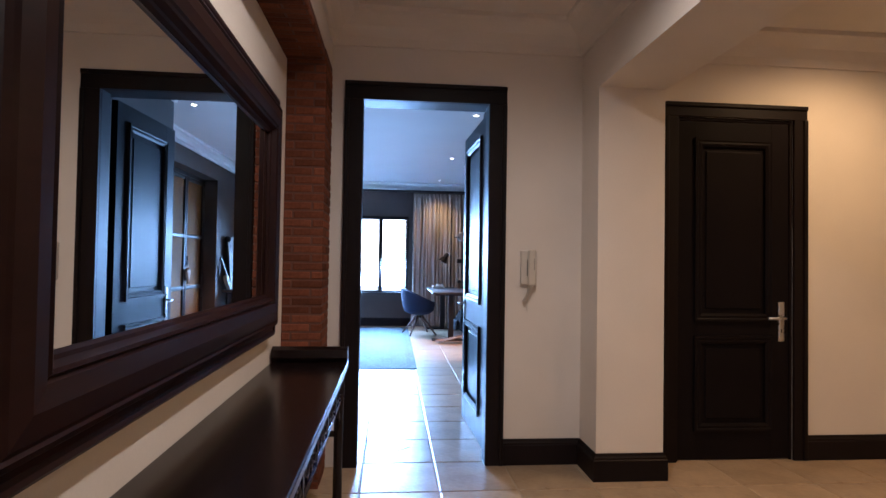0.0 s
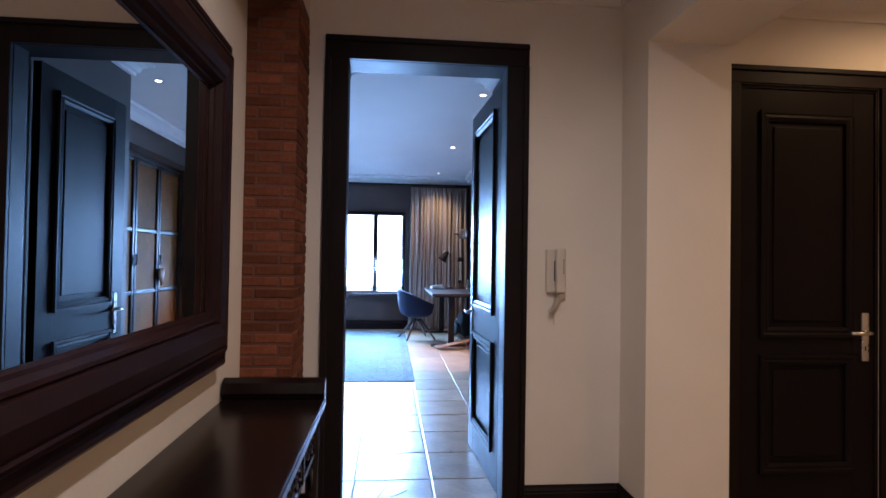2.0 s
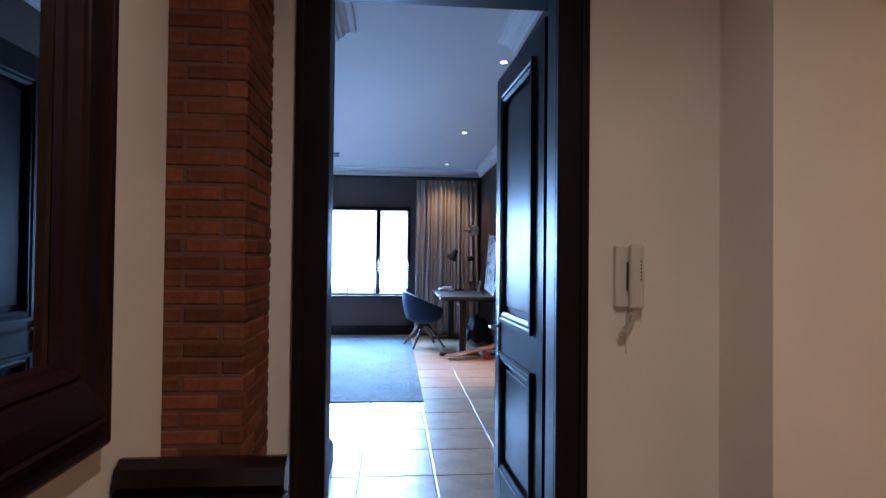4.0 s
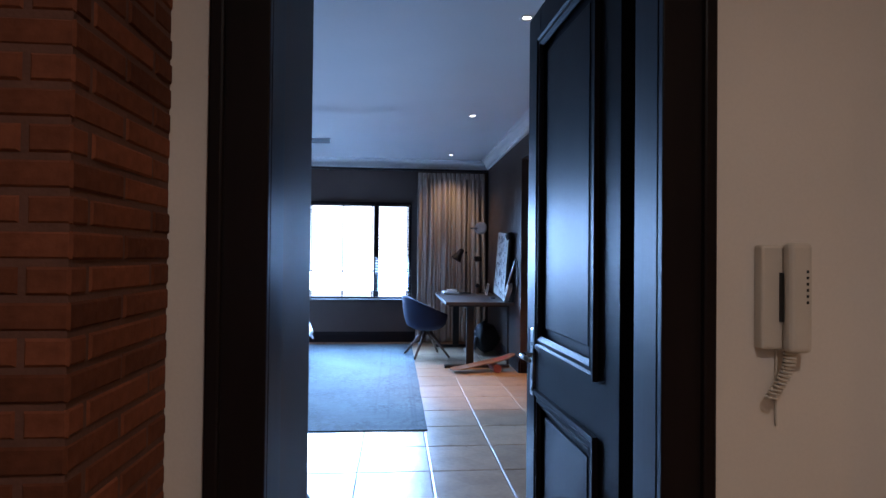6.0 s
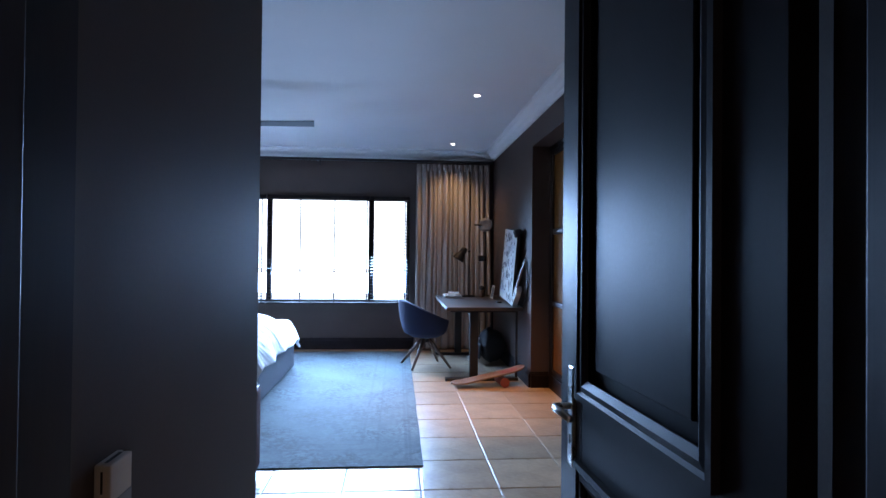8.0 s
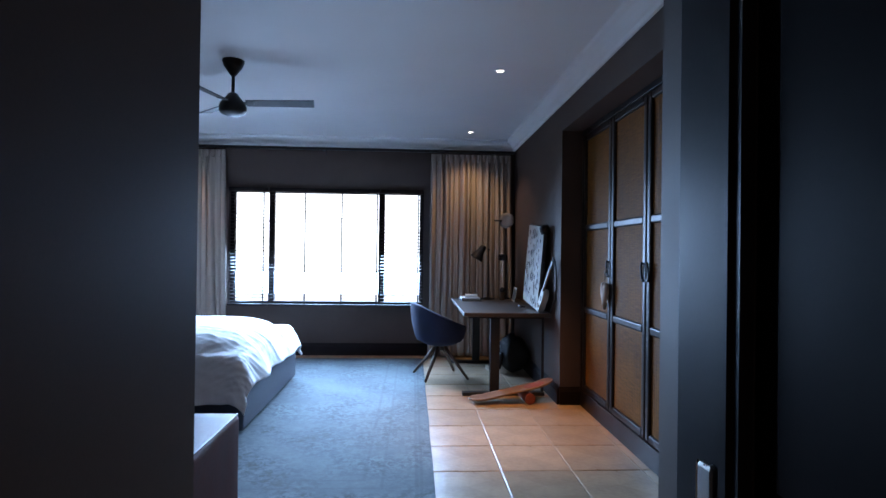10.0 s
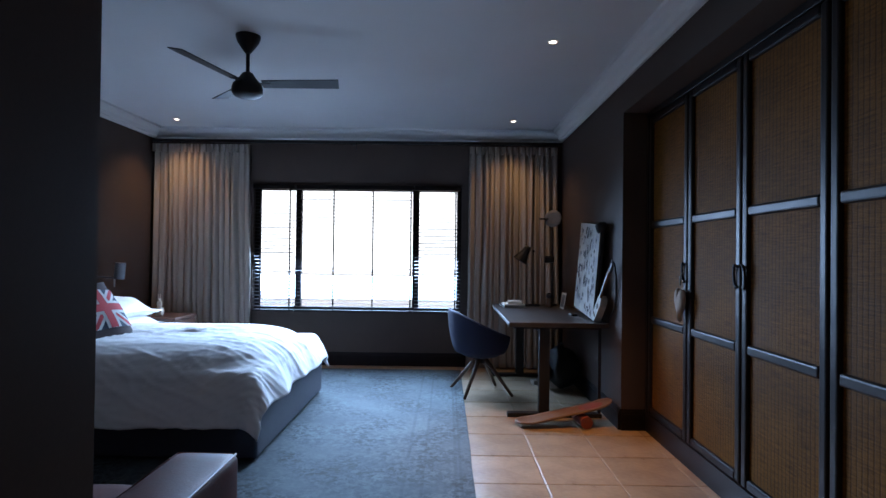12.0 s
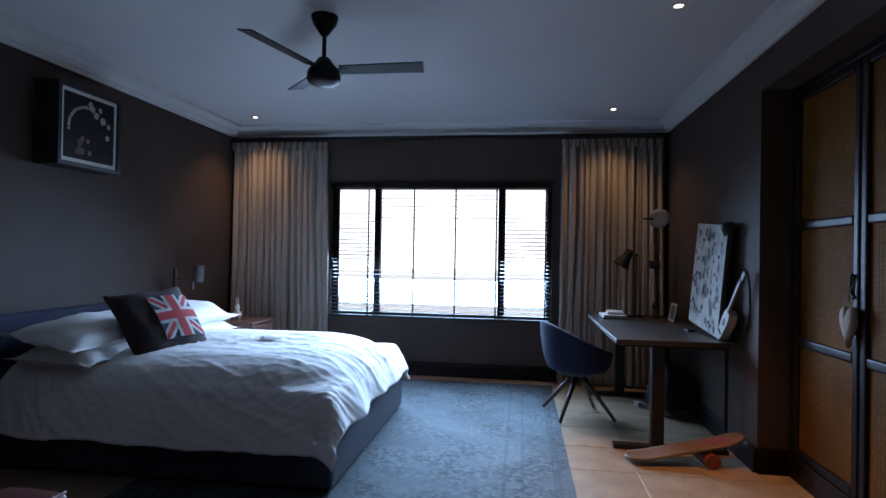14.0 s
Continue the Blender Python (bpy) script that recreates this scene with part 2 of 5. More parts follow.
CANE = cane()
GLASS = bpy.data.materials.new("window_glass")
GLASS.use_nodes = True
_b = GLASS.node_tree.nodes["Principled BSDF"]
_b.inputs["Transmission Weight"].default_value, _b.inputs["Roughness"].default_value, _b.inputs["IOR"].default_value = 1.0, 0.0, 1.1
MIRROR = mat("silvered_glass", (0.86, 0.87, 0.86), 0.0, 1.0, vary=0.0, bump=0)
for _link in list(MIRROR.node_tree.links):
    if _link.to_socket.name == "Roughness":
        MIRROR.node_tree.links.remove(_link)
MIRROR.node_tree.nodes["Principled BSDF"].inputs["Roughness"].default_value = 0.01


# ---- builders ----
def finish(name, bm, material, smooth=False):
    me = bpy.data.meshes.new(name)
    bmesh.ops.recalc_face_normals(bm, faces=bm.faces)
    bm.to_mesh(me)
    bm.free()
    me.materials.append(material)
    if smooth:
        for p in me.polygons:
            p.use_smooth = True
    return me


def part(name, bm, material, parent=None, label="", smooth=False, m=None):
    """One mesh object, in its parent's frame."""
    ob = new(name, finish(name, bm, material, smooth))
    if parent:
        ob.parent = parent
    if m is not None:
        ob.matrix_basis = m
    if label:
        ob["label"] = label
    return ob


def thing(name, m, label, category, group=""):
    ob = new(name)
    ob.empty_display_size = 0.1
    ob.matrix_basis = m
    return tagged(ob, label, category, group)


def box(x0, x1, y0, y1, z0, z1, bevel=0.0, bm=None, segments=2):
    own = bm is None
    b = bmesh.new()
    bmesh.ops.create_cube(b, size=1)
    for v in b.verts:
        v.co = Vector(((x0 + x1) / 2 + v.co.x * (x1 - x0), (y0 + y1) / 2 + v.co.y * (y1 - y0), (z0 + z1) / 2 + v.co.z * (z1 - z0)))
    if bevel:
        bmesh.ops.bevel(b, geom=b.edges[:], offset=bevel, segments=segments, profile=0.5, affect='EDGES')
    if own:
        return b
    join(bm, b)
    return bm


def join(bm, other, m=None):
    me = bpy.data.meshes.new("tmp")
    if m is not None:
        bmesh.ops.transform(other, matrix=m, verts=other.verts)
    other.to_mesh(me)
    other.free()
    bm.from_mesh(me)
    bpy.data.meshes.remove(me)
    return bm


def lathe(profile, n=24, bm=None, caps=True):
    """Turned round z from (radius, height) pairs."""
    b = bmesh.new()
    rings = []
    for r, z in profile:
        rings.append([b.verts.new((r * math.cos(2 * math.pi * k / n), r * math.sin(2 * math.pi * k / n), z)) for k in range(n)])
    for a, c in zip(rings, rings[1:]):
        for k in range(n):
            b.faces.new((a[k], a[(k + 1) % n], c[(k + 1) % n], c[k]))
    if caps:
        b.faces.new(rings[0]), b.faces.new(rings[-1])
    return join(bm, b) if bm is not None else b


def tube(points, radius, n=10, bm=None, taper=None):
    """A round bar along points."""
    b = bmesh.new()
    pts = [Vector(p) for p in points]
    rings = []
    for i, p in enumerate(pts):
        d = (pts[min(i + 1, len(pts) - 1)] - pts[max(i - 1, 0)]).normalized()
        u = d.orthogonal().normalized() if i == 0 else (u - u.dot(d) * d).normalized()
        w = d.cross(u)
        r = radius if taper is None else radius + (taper - radius) * i / (len(pts) - 1)
        rings.append([b.verts.new(p + r * (u * math.cos(2 * math.pi * k / n) + w * math.sin(2 * math.pi * k / n))) for k in range(n)])
    for a, c in zip(rings, rings[1:]):
        for k in range(n):
            b.faces.new((a[k], a[(k + 1) % n], c[(k + 1) % n], c[k]))
    b.faces.new(rings[0]), b.faces.new(rings[-1])
    return join(bm, b) if bm is not None else b


def sweep_loop(path, profile, closed=False, bm=None):
    """A moulding: profile of (out, up) pairs swept along a level path of (x, y) points; out is to the left of the way."""
    b = bmesh.new()
    pts = [Vector(p).to_2d() if len(p) > 2 else Vector(p) for p in path]
    k = len(pts)
    rows = []
    for i, p in enumerate(pts):
        a = pts[i - 1] if (i or closed) else None
        c = pts[(i + 1) % k] if (i < k - 1 or closed) else None
        d1 = (p - a).normalized() if a is not None else (c - p).normalized()
        d2 = (c - p).normalized() if c is not None else d1
        n1, n2 = Vector((-d1.y, d1.x)), Vector((-d2.y, d2.x))
        nn = (n1 + n2).normalized()
        nn /= max(0.2, nn.dot(n1))
        rows.append([b.verts.new((p.x + nn.x * o, p.y + nn.y * o, z)) for o, z in profile])
    m = len(profile)
    for i in range(k if closed else k - 1):
        a, c = rows[i], rows[(i + 1) % k]
        for j in range(m):
            b.faces.new((a[j], a[(j + 1) % m], c[(j + 1) % m], c[j]))
    if not closed:
        b.faces.new(rows[0]), b.faces.new(rows[-1])
    return join(bm, b) if bm is not None else b


def structure(name, bm, material, label, category, smooth=False):
    return tagged(part(name, bm, material, None, "", smooth), label, category, "", "structure")


# ---- the plan ----
HX0, PX0, PX1, HX1 = -0.57, -0.317, 0.92, 4.6      # hall wall, passage walls, far hall wall
YD, YD2 = 3.70, 3.94                                # door wall, both faces
DX0, DX1, DZ = -0.185, 0.752, 2.378                # doorway, before its timber lining
JX0, JX1, JZ = -0.147, 0.672, 2.345                 # clear opening between the stops
YP, YP2 = 5.40, 5.49                                # ends of the passage's walls
RX0, RX1, YF = -3.42, 1.59, 11.49                   # bedroom
CZ = 2.89                                           # ceiling
AY0, AY1, AZ, AX = 5.50, 9.06, 2.52, 1.80           # wardrobe alcove
WX0, WX1, WZ0, WZ1 = -2.20, 0.37, 0.655, 2.21       # bedroom window
R2X0, R2X1, R2Z = 1.96, 2.79, 2.32                  # shut door in the hall
YB = -3.0
PRX0, PRX1, PRY, PRZ = 1.303, 1.726, 3.40, 2.40       # plaster pier and beam
BRX, BRY0, BRY1, BRZ = -0.345, 3.355, 3.70, 2.46     # brick pier and beam

# walls
bm = box(HX0 - 0.2, HX0, YB - 0.2, YD, 0, CZ)
structure("wall_hall_west", bm, CREAM, "cream plastered hall wall behind the mirror", "wall")
bm = bmesh.new()
box(HX0 - 0.2, DX0, YD, YD2, 0, CZ, bm=bm)
box(DX0, DX1, YD, YD2, DZ, CZ, bm=bm)
box(DX1, R2X0, YD, YD2, 0, CZ, bm=bm)
box(R2X0, R2X1, YD, YD2, R2Z, CZ, bm=bm)
box(R2X1, HX1, YD, YD2, 0, CZ, bm=bm)
structure("wall_hall_north", bm, CREAM, "cream plastered wall with two doorways", "wall")
structure("wall_hall_east", box(HX1, HX1 + 0.2, YB - 0.2, YD2, 0, CZ), CREAM, "cream plastered wall closing the hall", "wall")
structure("wall_hall_south", box(HX0, HX1, YB - 0.2, YB, 0, CZ), CREAM, "cream plastered wall closing the hall", "wall")
structure("wall_closet", box(R2X0 - 0.1, R2X1 + 0.1, YD2 + 0.1, YD2 + 0.2, 0, CZ), CREAM, "plain plastered wall behind the shut door", "wall")
bm = box(PRX0, PRX1, PRY, YD, 0, CZ)
box(PRX0, PRX1, YB, PRY, PRZ, CZ, bm=bm)
structure("wall_pier", bm, CREAM, "cream plastered pier and beam across the hall", "wall")
bm = box(HX0, BRX - 0.003, YB, YD, BRZ + 0.08, CZ)
structure("wall_over_brick", bm, CREAM, "cream plaster above the brick beam", "wall")
bm = bmesh.new()
box(-0.53, PX0, YD2, YP, 0, CZ, bm=bm)
structure("wall_passage_west", bm, CHAR, "charcoal painted wall beside the bedroom door", "wall")
structure("wall_bedroom_south", box(RX0 - 0.2, -0.53, YP - 0.2, YP, 0, CZ), CHAR, "charcoal painted bedroom wall", "wall")
bm = box(PX0, DX0 + 0.001, YD2 - 0.006, YD2 + 0.004, 0, CZ)
box(DX1 - 0.001, PX1, YD2 - 0.006, YD2 + 0.004, 0, CZ, bm=bm)
box(DX0 + 0.001, DX1 - 0.001, YD2 - 0.006, YD2 + 0.004, DZ, CZ, bm=bm)
structure("wall_passage_return", bm, CHAR, "charcoal painted plaster round the back of the door frame", "wall")
bm = box(PX1, PX1 + 0.2, YD2, YP2, 0, CZ)
box(PX1 + 0.2, RX1 + 0.6, YP2 - 0.2, YP2, 0, CZ, bm=bm)
structure("wall_passage_east", bm, CHAR, "charcoal painted wall beside the open door", "wall")
structure("wall_bedroom_west", box(RX0 - 0.2, RX0, YP, YF + 0.25, 0, CZ), CHAR, "charcoal painted wall behind the bed", "wall")
bm = bmesh.new()
box(RX0, WX0, YF, YF + 0.25, 0, CZ, bm=bm)
box(WX1, RX1 + 0.25, YF, YF + 0.25, 0, CZ, bm=bm)
box(WX0, WX1, YF, YF + 0.25, 0, WZ0, bm=bm)
box(WX0, WX1, YF, YF + 0.25, WZ1, CZ, bm=bm)
structure("wall_bedroom_north", bm, CHAR, "charcoal painted wall round the window", "wall")
bm = bmesh.new()
box(RX1, RX1 + 0.8, AY1, YF, 0, CZ, bm=bm)
box(RX1, RX1 + 0.8, YP2, AY1, AZ, CZ, bm=bm)
box(RX1, RX1 + 0.8, YP2, AY0, 0, AZ, bm=bm)
box(RX1 + 0.7, RX1 + 0.8, AY0, AY1, 0, AZ, bm=bm)
structure("wall_bedroom_east", bm, CHAR, "charcoal painted wall with the wardrobe recess", "wall")

# ceilings
structure("ceiling_hall", box(HX0 - 0.2, HX1 + 0.2, YB - 0.2, YD2, CZ, CZ + 0.15), CREAM, "cream painted hall ceiling", "ceiling")
structure("ceiling_bedroom", box(RX0 - 0.2, RX1 + 0.8, YD2, YF + 0.25, CZ, CZ + 0.15), CEIL_W, "white painted bedroom ceiling", "ceiling")
COVE = [(0, CZ - 0.13), (0.022, CZ - 0.13), (0.026, CZ - 0.105), (0.045, CZ - 0.095), (0.06, CZ - 0.06), (0.09, CZ - 0.035), (0.125, CZ - 0.025), (0.13, CZ), (0, CZ)]
bm = sweep_loop([(RX1, YP2), (RX1, YF), (RX0, YF), (RX0, YP), (PX0, YP), (PX0, YD2), (PX1, YD2), (PX1, YP2)], COVE, True)
structure("cornice_bedroom", bm, CEIL_W, "white moulded plaster cornice", "cornice")
HCOVE = [(0, CZ - 0.20), (0.02, CZ - 0.20), (0.03, CZ - 0.15), (0.07, CZ - 0.09), (0.14, CZ - 0.04), (0.17, CZ - 0.03), (0.17, CZ), (0, CZ)]
bm = sweep_loop([(PRX0, YB), (PRX0, YD), (BRX, YD), (BRX, YB)], HCOVE, True)
structure("cornice_hall", bm, CREAM, "cream moulded plaster cornice", "cornice")
bm = sweep_loop([(HX1, YB), (HX1, YD), (PRX1, YD), (PRX1, YB)], HCOVE, True)
structure("cornice_hall_east", bm, CREAM, "cream moulded plaster cornice", "cornice")
# floors under the tiles
structure("floor", box(RX0 - 0.2, HX1 + 0.2, YB - 0.2, YF + 0.25, -0.2, -0.004), GROUT, "beige tiled floor with pale grout", "floor")
# ground outside
PALESTONE = mat("pale_paving", (0.82, 0.81, 0.78), 0.8, vary=0.08)
structure("ground", box(-60, 60, YF + 0.25, 90, -0.5, -0.15), PALESTONE, "pale paved ground outside the window", "ground")

# ---- built-in things ----
def casing(name, x0, x1, z1, y, side, width, label):
    """Stepped timber door surround on the wall face y; side -1 faces the hall."""
    ob = thing(name, pose((x0 + x1) / 2, y, 0), label, "door frame")
    ob["kind"] = "structure"
    cx, s = (x0 + x1) / 2, side
    def member(nm, a0, a1, c0, c1, vertical):
        bm = box(a0 - cx, a1 - cx, min(0, s * 0.022), max(0, s * 0.022), c0, c1, 0.003)
        if vertical:
            o = a0 if a0 < x0 - 0.001 else a1
            inn = 0.03 if o == a0 else -0.03
            box(min(o, o + inn) - cx, max(o, o + inn) - cx, min(0, s * 0.034), max(0, s * 0.034), c0, c1, 0.006, bm)
        else:
            box(a0 - cx, a1 - cx, min(0, s * 0.034), max(0, s * 0.034), c1 - 0.03, c1, 0.006, bm)
        part(nm, bm, DARKWOOD, ob)
    member("jamb_casing", x0 - width, x0, 0, z1, True)
    member("jamb_casing", x1, x1 + width, 0, z1, True)
    member("head_casing", x0 - width, x1 + width, z1, z1 + width, False)
    return ob


def lining(name, x0, x1, z1, y0, y1, label, clear=None, rebate=0.12):
    """Timber lining of a doorway; a deep stop on the near side leaves a rebate for the leaf."""
    ob = thing(name, pose((x0 + x1) / 2, y0, 0), label, "door frame")
    ob["kind"] = "structure"
    cx, t, d = (x0 + x1) / 2, 0.018, y1 - y0
    for a, b in ((x0, x0 + t), (x1 - t, x1)):
        part("jamb", box(a - cx, b - cx, 0.002, d - 0.002, 0, z1), DARKWOOD, ob)
    part("head", box(x0 + t - cx, x1 - t - cx, 0.002, d - 0.002, z1 - t, z1), DARKWOOD, ob)
    if clear:
        c0, c1, cz = clear
        part("stop", box(x0 + t - cx, c0 - cx, 0.002, rebate, 0, z1 - t, 0.003), DARKWOOD, ob)
        part("stop", box(c1 - cx, x1 - t - cx, 0.002, rebate, 0, z1 - t, 0.003), DARKWOOD, ob)
        part("head_stop", box(c0 - cx, c1 - cx, 0.002, rebate, cz, z1 - t, 0.003), DARKWOOD, ob)
    else:
        for a, b in ((x0 + t, x0 + t + 0.014), (x1 - t - 0.014, x1 - t)):
            part("stop", box(a - cx, b - cx, 0.06, d - 0.05, 0, z1 - t), DARKWOOD, ob)
    return ob


def moulding_frame(x0, x1, z0, z1, depth, w=0.035):
    """A picture-frame moulding standing proud of a door face at y = 0 towards -y."""
    prof = [(0, 0), (0.0, -depth), (w * 0.3, -depth), (w * 0.45, -depth * 0.65), (w * 0.7, -depth * 0.75), (w, -depth * 0.2), (w, 0)]
    b = bmesh.new()
    corners = [(x0, z0, 1, 1), (x1, z0, -1, 1), (x1, z1, -1, -1), (x0, z1, 1, -1)]
    rows = [[b.verts.new((cx + sx * o, y, cz + sz * o)) for o, y in prof] for cx, cz, sx, sz in corners]
    for i in range(4):
        a, c = rows[i], rows[(i + 1) % 4]
        for j in range(len(prof) - 1):
            b.faces.new((a[j], a[j + 1], c[j + 1], c[j]))
    return b


def lever_set(parent, x, z, y, s, way):
    """A long backplate with lever and keyhole on the face y, towards s."""
    bm = box(x - 0.022, x + 0.022, min(y, y + s * 0.009), max(y, y + s * 0.009), z - 0.16, z + 0.11, 0.008)
    plate = part("backplate", bm, STEEL, parent, "brushed steel backplate")
    bm = tube([(x, y, z), (x, y + s * 0.03, z), (x, y + s * 0.05, z), (x + way * 0.02, y + s * 0.056, z), (x + way * 0.12, y + s * 0.052, z)], 0.0095, 12)
    part("lever", bm, STEEL, parent, "brushed steel lever handle", smooth=True)
    part("keyhole", box(x - 0.004, x + 0.004, min(y + s * 0.009, y + s * 0.0105), max(y + s * 0.009, y + s * 0.0105), z - 0.10, z - 0.075), BLACKMETAL, parent)


def panel_door(name, m, w, h, label, handle_x, way, both=True, rail=(0.82, 0.94), st=0.125, hz=1.0):
    """A two-panel door; x from its hinge, thickness to y 0.044, base at z 0."""
    ob = thing(name, m, label, "door")
    ob["kind"] = "structure"
    t = 0.044
    zs = (0.20, rail[0], rail[1], h - 0.13)
    part("stile", box(0, st, 0, t, 0, h, 0.002), DOORPAINT, ob)
    part("stile", box(w - st, w, 0, t, 0, h, 0.002), DOORPAINT, ob)
    part("bottom_rail", box(st, w - st, 0.001, t - 0.001, 0, zs[0]), DOORPAINT, ob)
    part("lock_rail", box(st, w - st, 0.001, t - 0.001, zs[1], zs[2]), DOORPAINT, ob)
    part("top_rail", box(st, w - st, 0.001, t - 0.001, zs[3], h), DOORPAINT, ob)
    for z0, z1 in ((zs[0], zs[1]), (zs[2], zs[3])):
        bm = box(st, w - st, 0.014, t - 0.014, z0, z1)
        for s in ((0, 1) if both else (0,)):
            f = box(st + 0.075, w - st - 0.075, 0.005, 0.015, z0 + 0.075, z1 - 0.075, 0.004)
            if s:
                bmesh.ops.transform(f, matrix=Matrix.Translation((0, t, 0)) @ Matrix.Diagonal((1, -1, 1, 1)), verts=f.verts)
            join(bm, f)
        part("panel", bm, DOORPAINT, ob)
        for s in ((0, 1) if both else (0,)):
            f = moulding_frame(st - 0.012, w - st + 0.012, z0 - 0.012, z1 + 0.012, 0.016, 0.055)
            if s:
                bmesh.ops.transform(f, matrix=Matrix.Translation((0, t, 0)) @ Matrix.Diagonal((1, -1, 1, 1)), verts=f.verts)
            part("panel_moulding", f, DOORPAINT, ob)
    lever_set(ob, handle_x, hz, 0, -1, way)
    if both:
        lever_set(ob, handle_x, hz, t, 1, way)
    return ob


casing("door_frame_1", JX0, JX1, JZ, YD, -1, 0.117, "black stained timber surround of the open bedroom doorway")
lining("door_lining_1", DX0, DX1, DZ, YD, YD2, "black stained timber lining of the bedroom doorway", (JX0, JX1, JZ))
casing("door_frame_2", R2X0, R2X1, R2Z, YD, -1, 0.095, "black stained timber surround of the shut hall door")
lining("door_lining_2", R2X0, R2X1, R2Z, YD, YD2, "black stained timber lining of the shut hall door")
_w = R2X1 - R2X0 - 0.04
panel_door("door_2", pose(R2X0 + 0.02, YD + 0.012, 0.006), _w, R2Z - 0.028, "shut black two-panel door with a steel lever handle", _w - 0.055, -1, False, hz=0.955)
# open leaf: hinged on the far jamb, standing into the bedroom
LEAF_A = 92.4
panel_door("door_1", pose(DX1 - 0.006, YD2 + 0.036, 0.006, 0, 0, LEAF_A), 0.885, DZ - 0.028, "black two-panel bedroom door standing wide open", 0.885 - 0.095, -1, True, (0.823, 1.008), 0.155, 0.962)


BASE = [(0, 0), (0.022, 0), (0.022, 0.125), (0.016, 0.13), (0.016, 0.14), (0.010, 0.15), (0.006, 0.165), (0, 0.165)]
def skirting(name, path, label, material=None):
    structure(name, sweep_loop(path, BASE), material or DARKWOOD, label, "skirting board")


skirting("baseboard_hall", [(R2X0 - 0.1, YD), (PRX1, YD), (PRX1, PRY), (PRX0, PRY), (PRX0, YD), (JX1 + 0.117, YD)], "black stained timber skirting round the pier")
skirting("baseboard_hall_east", [(HX1, YB), (HX1, YD), (R2X1 + 0.095, YD)], "black stained timber skirting board")
skirting("baseboard_bedroom_north", [(RX1, AY1), (RX1, YF), (RX0, YF), (RX0, YP), (PX0, YP), (PX0, YD2 + 0.012)], "black stained timber skirting board")
skirting("baseboard_recess", [(RX1 + 0.2, AY1), (RX1, AY1)], "black stained timber skirting in the recess")
skirting("baseboard_passage", [(PX1, YD2 + 0.05), (PX1, YP2), (RX1, YP2)], "black stained timber skirting board")


def bricks_on(parent, origin, u, v, nrm, length, height, start=0.0):
    """Brick slips laid in stretcher bond on a face: u along, v up, nrm out of the face."""
    L, H, J, D = 0.205, 0.040, 0.010, 0.004
    o, u, v, nrm = Vector(origin), Vector(u), Vector(v), Vector(nrm)
    row, z = 0, 0.0
    while z + H * 0.6 < height:
        h = min(H, height - z)
        a = start - (L + J) * (0.5 if row % 2 else 0.0)
        while a < length - 0.015:
            b0, b1 = max(a, 0.0), min(a + L, length)
            if b1 - b0 > 0.03:
                key = (round(b1 - b0, 3), round(h, 3), tuple(u), tuple(nrm))
                if key not in BRICK_MESH:
                    w = b1 - b0
                    bm = bmesh.new()
                    bmesh.ops.create_cube(bm, size=1)
                    for q in bm.verts:
                        s = 0.0 if q.co.z < 0 else 0.004
                        q.co = u * (w / 2 + q.co.x * (w - 2 * s)) + v * (h / 2 + q.co.y * (h - 2 * s)) + nrm * ((q.co.z + 0.5) * D)
                    BRICK_MESH[key] = finish("brick", bm, BRICK_M)
                ob = new("brick", BRICK_MESH[key])
                ob.parent = parent
                jig = random.uniform(-0.002, 0.0015)
                ob.location = o + u * b0 + v * z + nrm * jig
            a += L + J
        z += H + J
        row += 1


BRICK_MESH = {}


# ---- hall ----
def picture_frame_ring(y0, y1, z0, z1, x, profile, bm=None):
    """A frame on a wall facing +x; profile of (inwards, out) pairs."""
    b = bmesh.new()
    corners = [(y0, z0, 1, 1), (y1, z0, -1, 1), (y1, z1, -1, -1), (y0, z1, 1, -1)]
    rows = [[b.verts.new((x + o, cy + sy * i, cz + sz * i)) for i, o in profile] for cy, cz, sy, sz in corners]
    for k in range(4):
        a, c = rows[k], rows[(k + 1) % 4]
        for j in range(len(profile) - 1):
            b.faces.new((a[j], a[j + 1], c[j + 1], c[j]))
    return b


def wall_mirror():
    y0, y1, z0, z1 = 0.87, 2.988, 0.926, 2.124
    ob = thing("wall_mirror", pose(HX0, (y0 + y1) / 2, z0), "large mirror in a wide moulded dark mahogany frame", "mirror")
    ob_m = Matrix.Translation((0, -(y0 + y1) / 2, -z0))
    def put(nm, bm, m, label="", smooth=False):
        bmesh.ops.transform(bm, matrix=ob_m, verts=bm.verts)
        part(nm, bm, m, ob, label, smooth)
    put("outer_moulding", picture_frame_ring(y0, y1, z0, z1, 0.002, [(0, 0), (0, 0.034), (0.010, 0.042), (0.022, 0.040), (0.030, 0.034), (0.046, 0.038), (0.060, 0.060), (0.072, 0.066), (0.078, 0.060)]), MAHOG)
    put("frame_band", picture_frame_ring(y0 + 0.078, y1 - 0.078, z0 + 0.078, z1 - 0.078, 0.002, [(0, 0.060), (0.010, 0.066), (0.055, 0.074), (0.095, 0.070), (0.102, 0.062)]), MAHOG)
    put("inner_moulding", picture_frame_ring(y0 + 0.18, y1 - 0.18, z0 + 0.18, z1 - 0.18, 0.002, [(0, 0.062), (0.006, 0.070), (0.014, 0.066), (0.022, 0.044), (0.030, 0.040), (0.036, 0.028)]), MAHOG)
    put("glass", box(0.012, 0.029, y0 + 0.20, y1 - 0.20, z0 + 0.20, z1 - 0.20), MIRROR, "clear mirror glass")


wall_mirror()


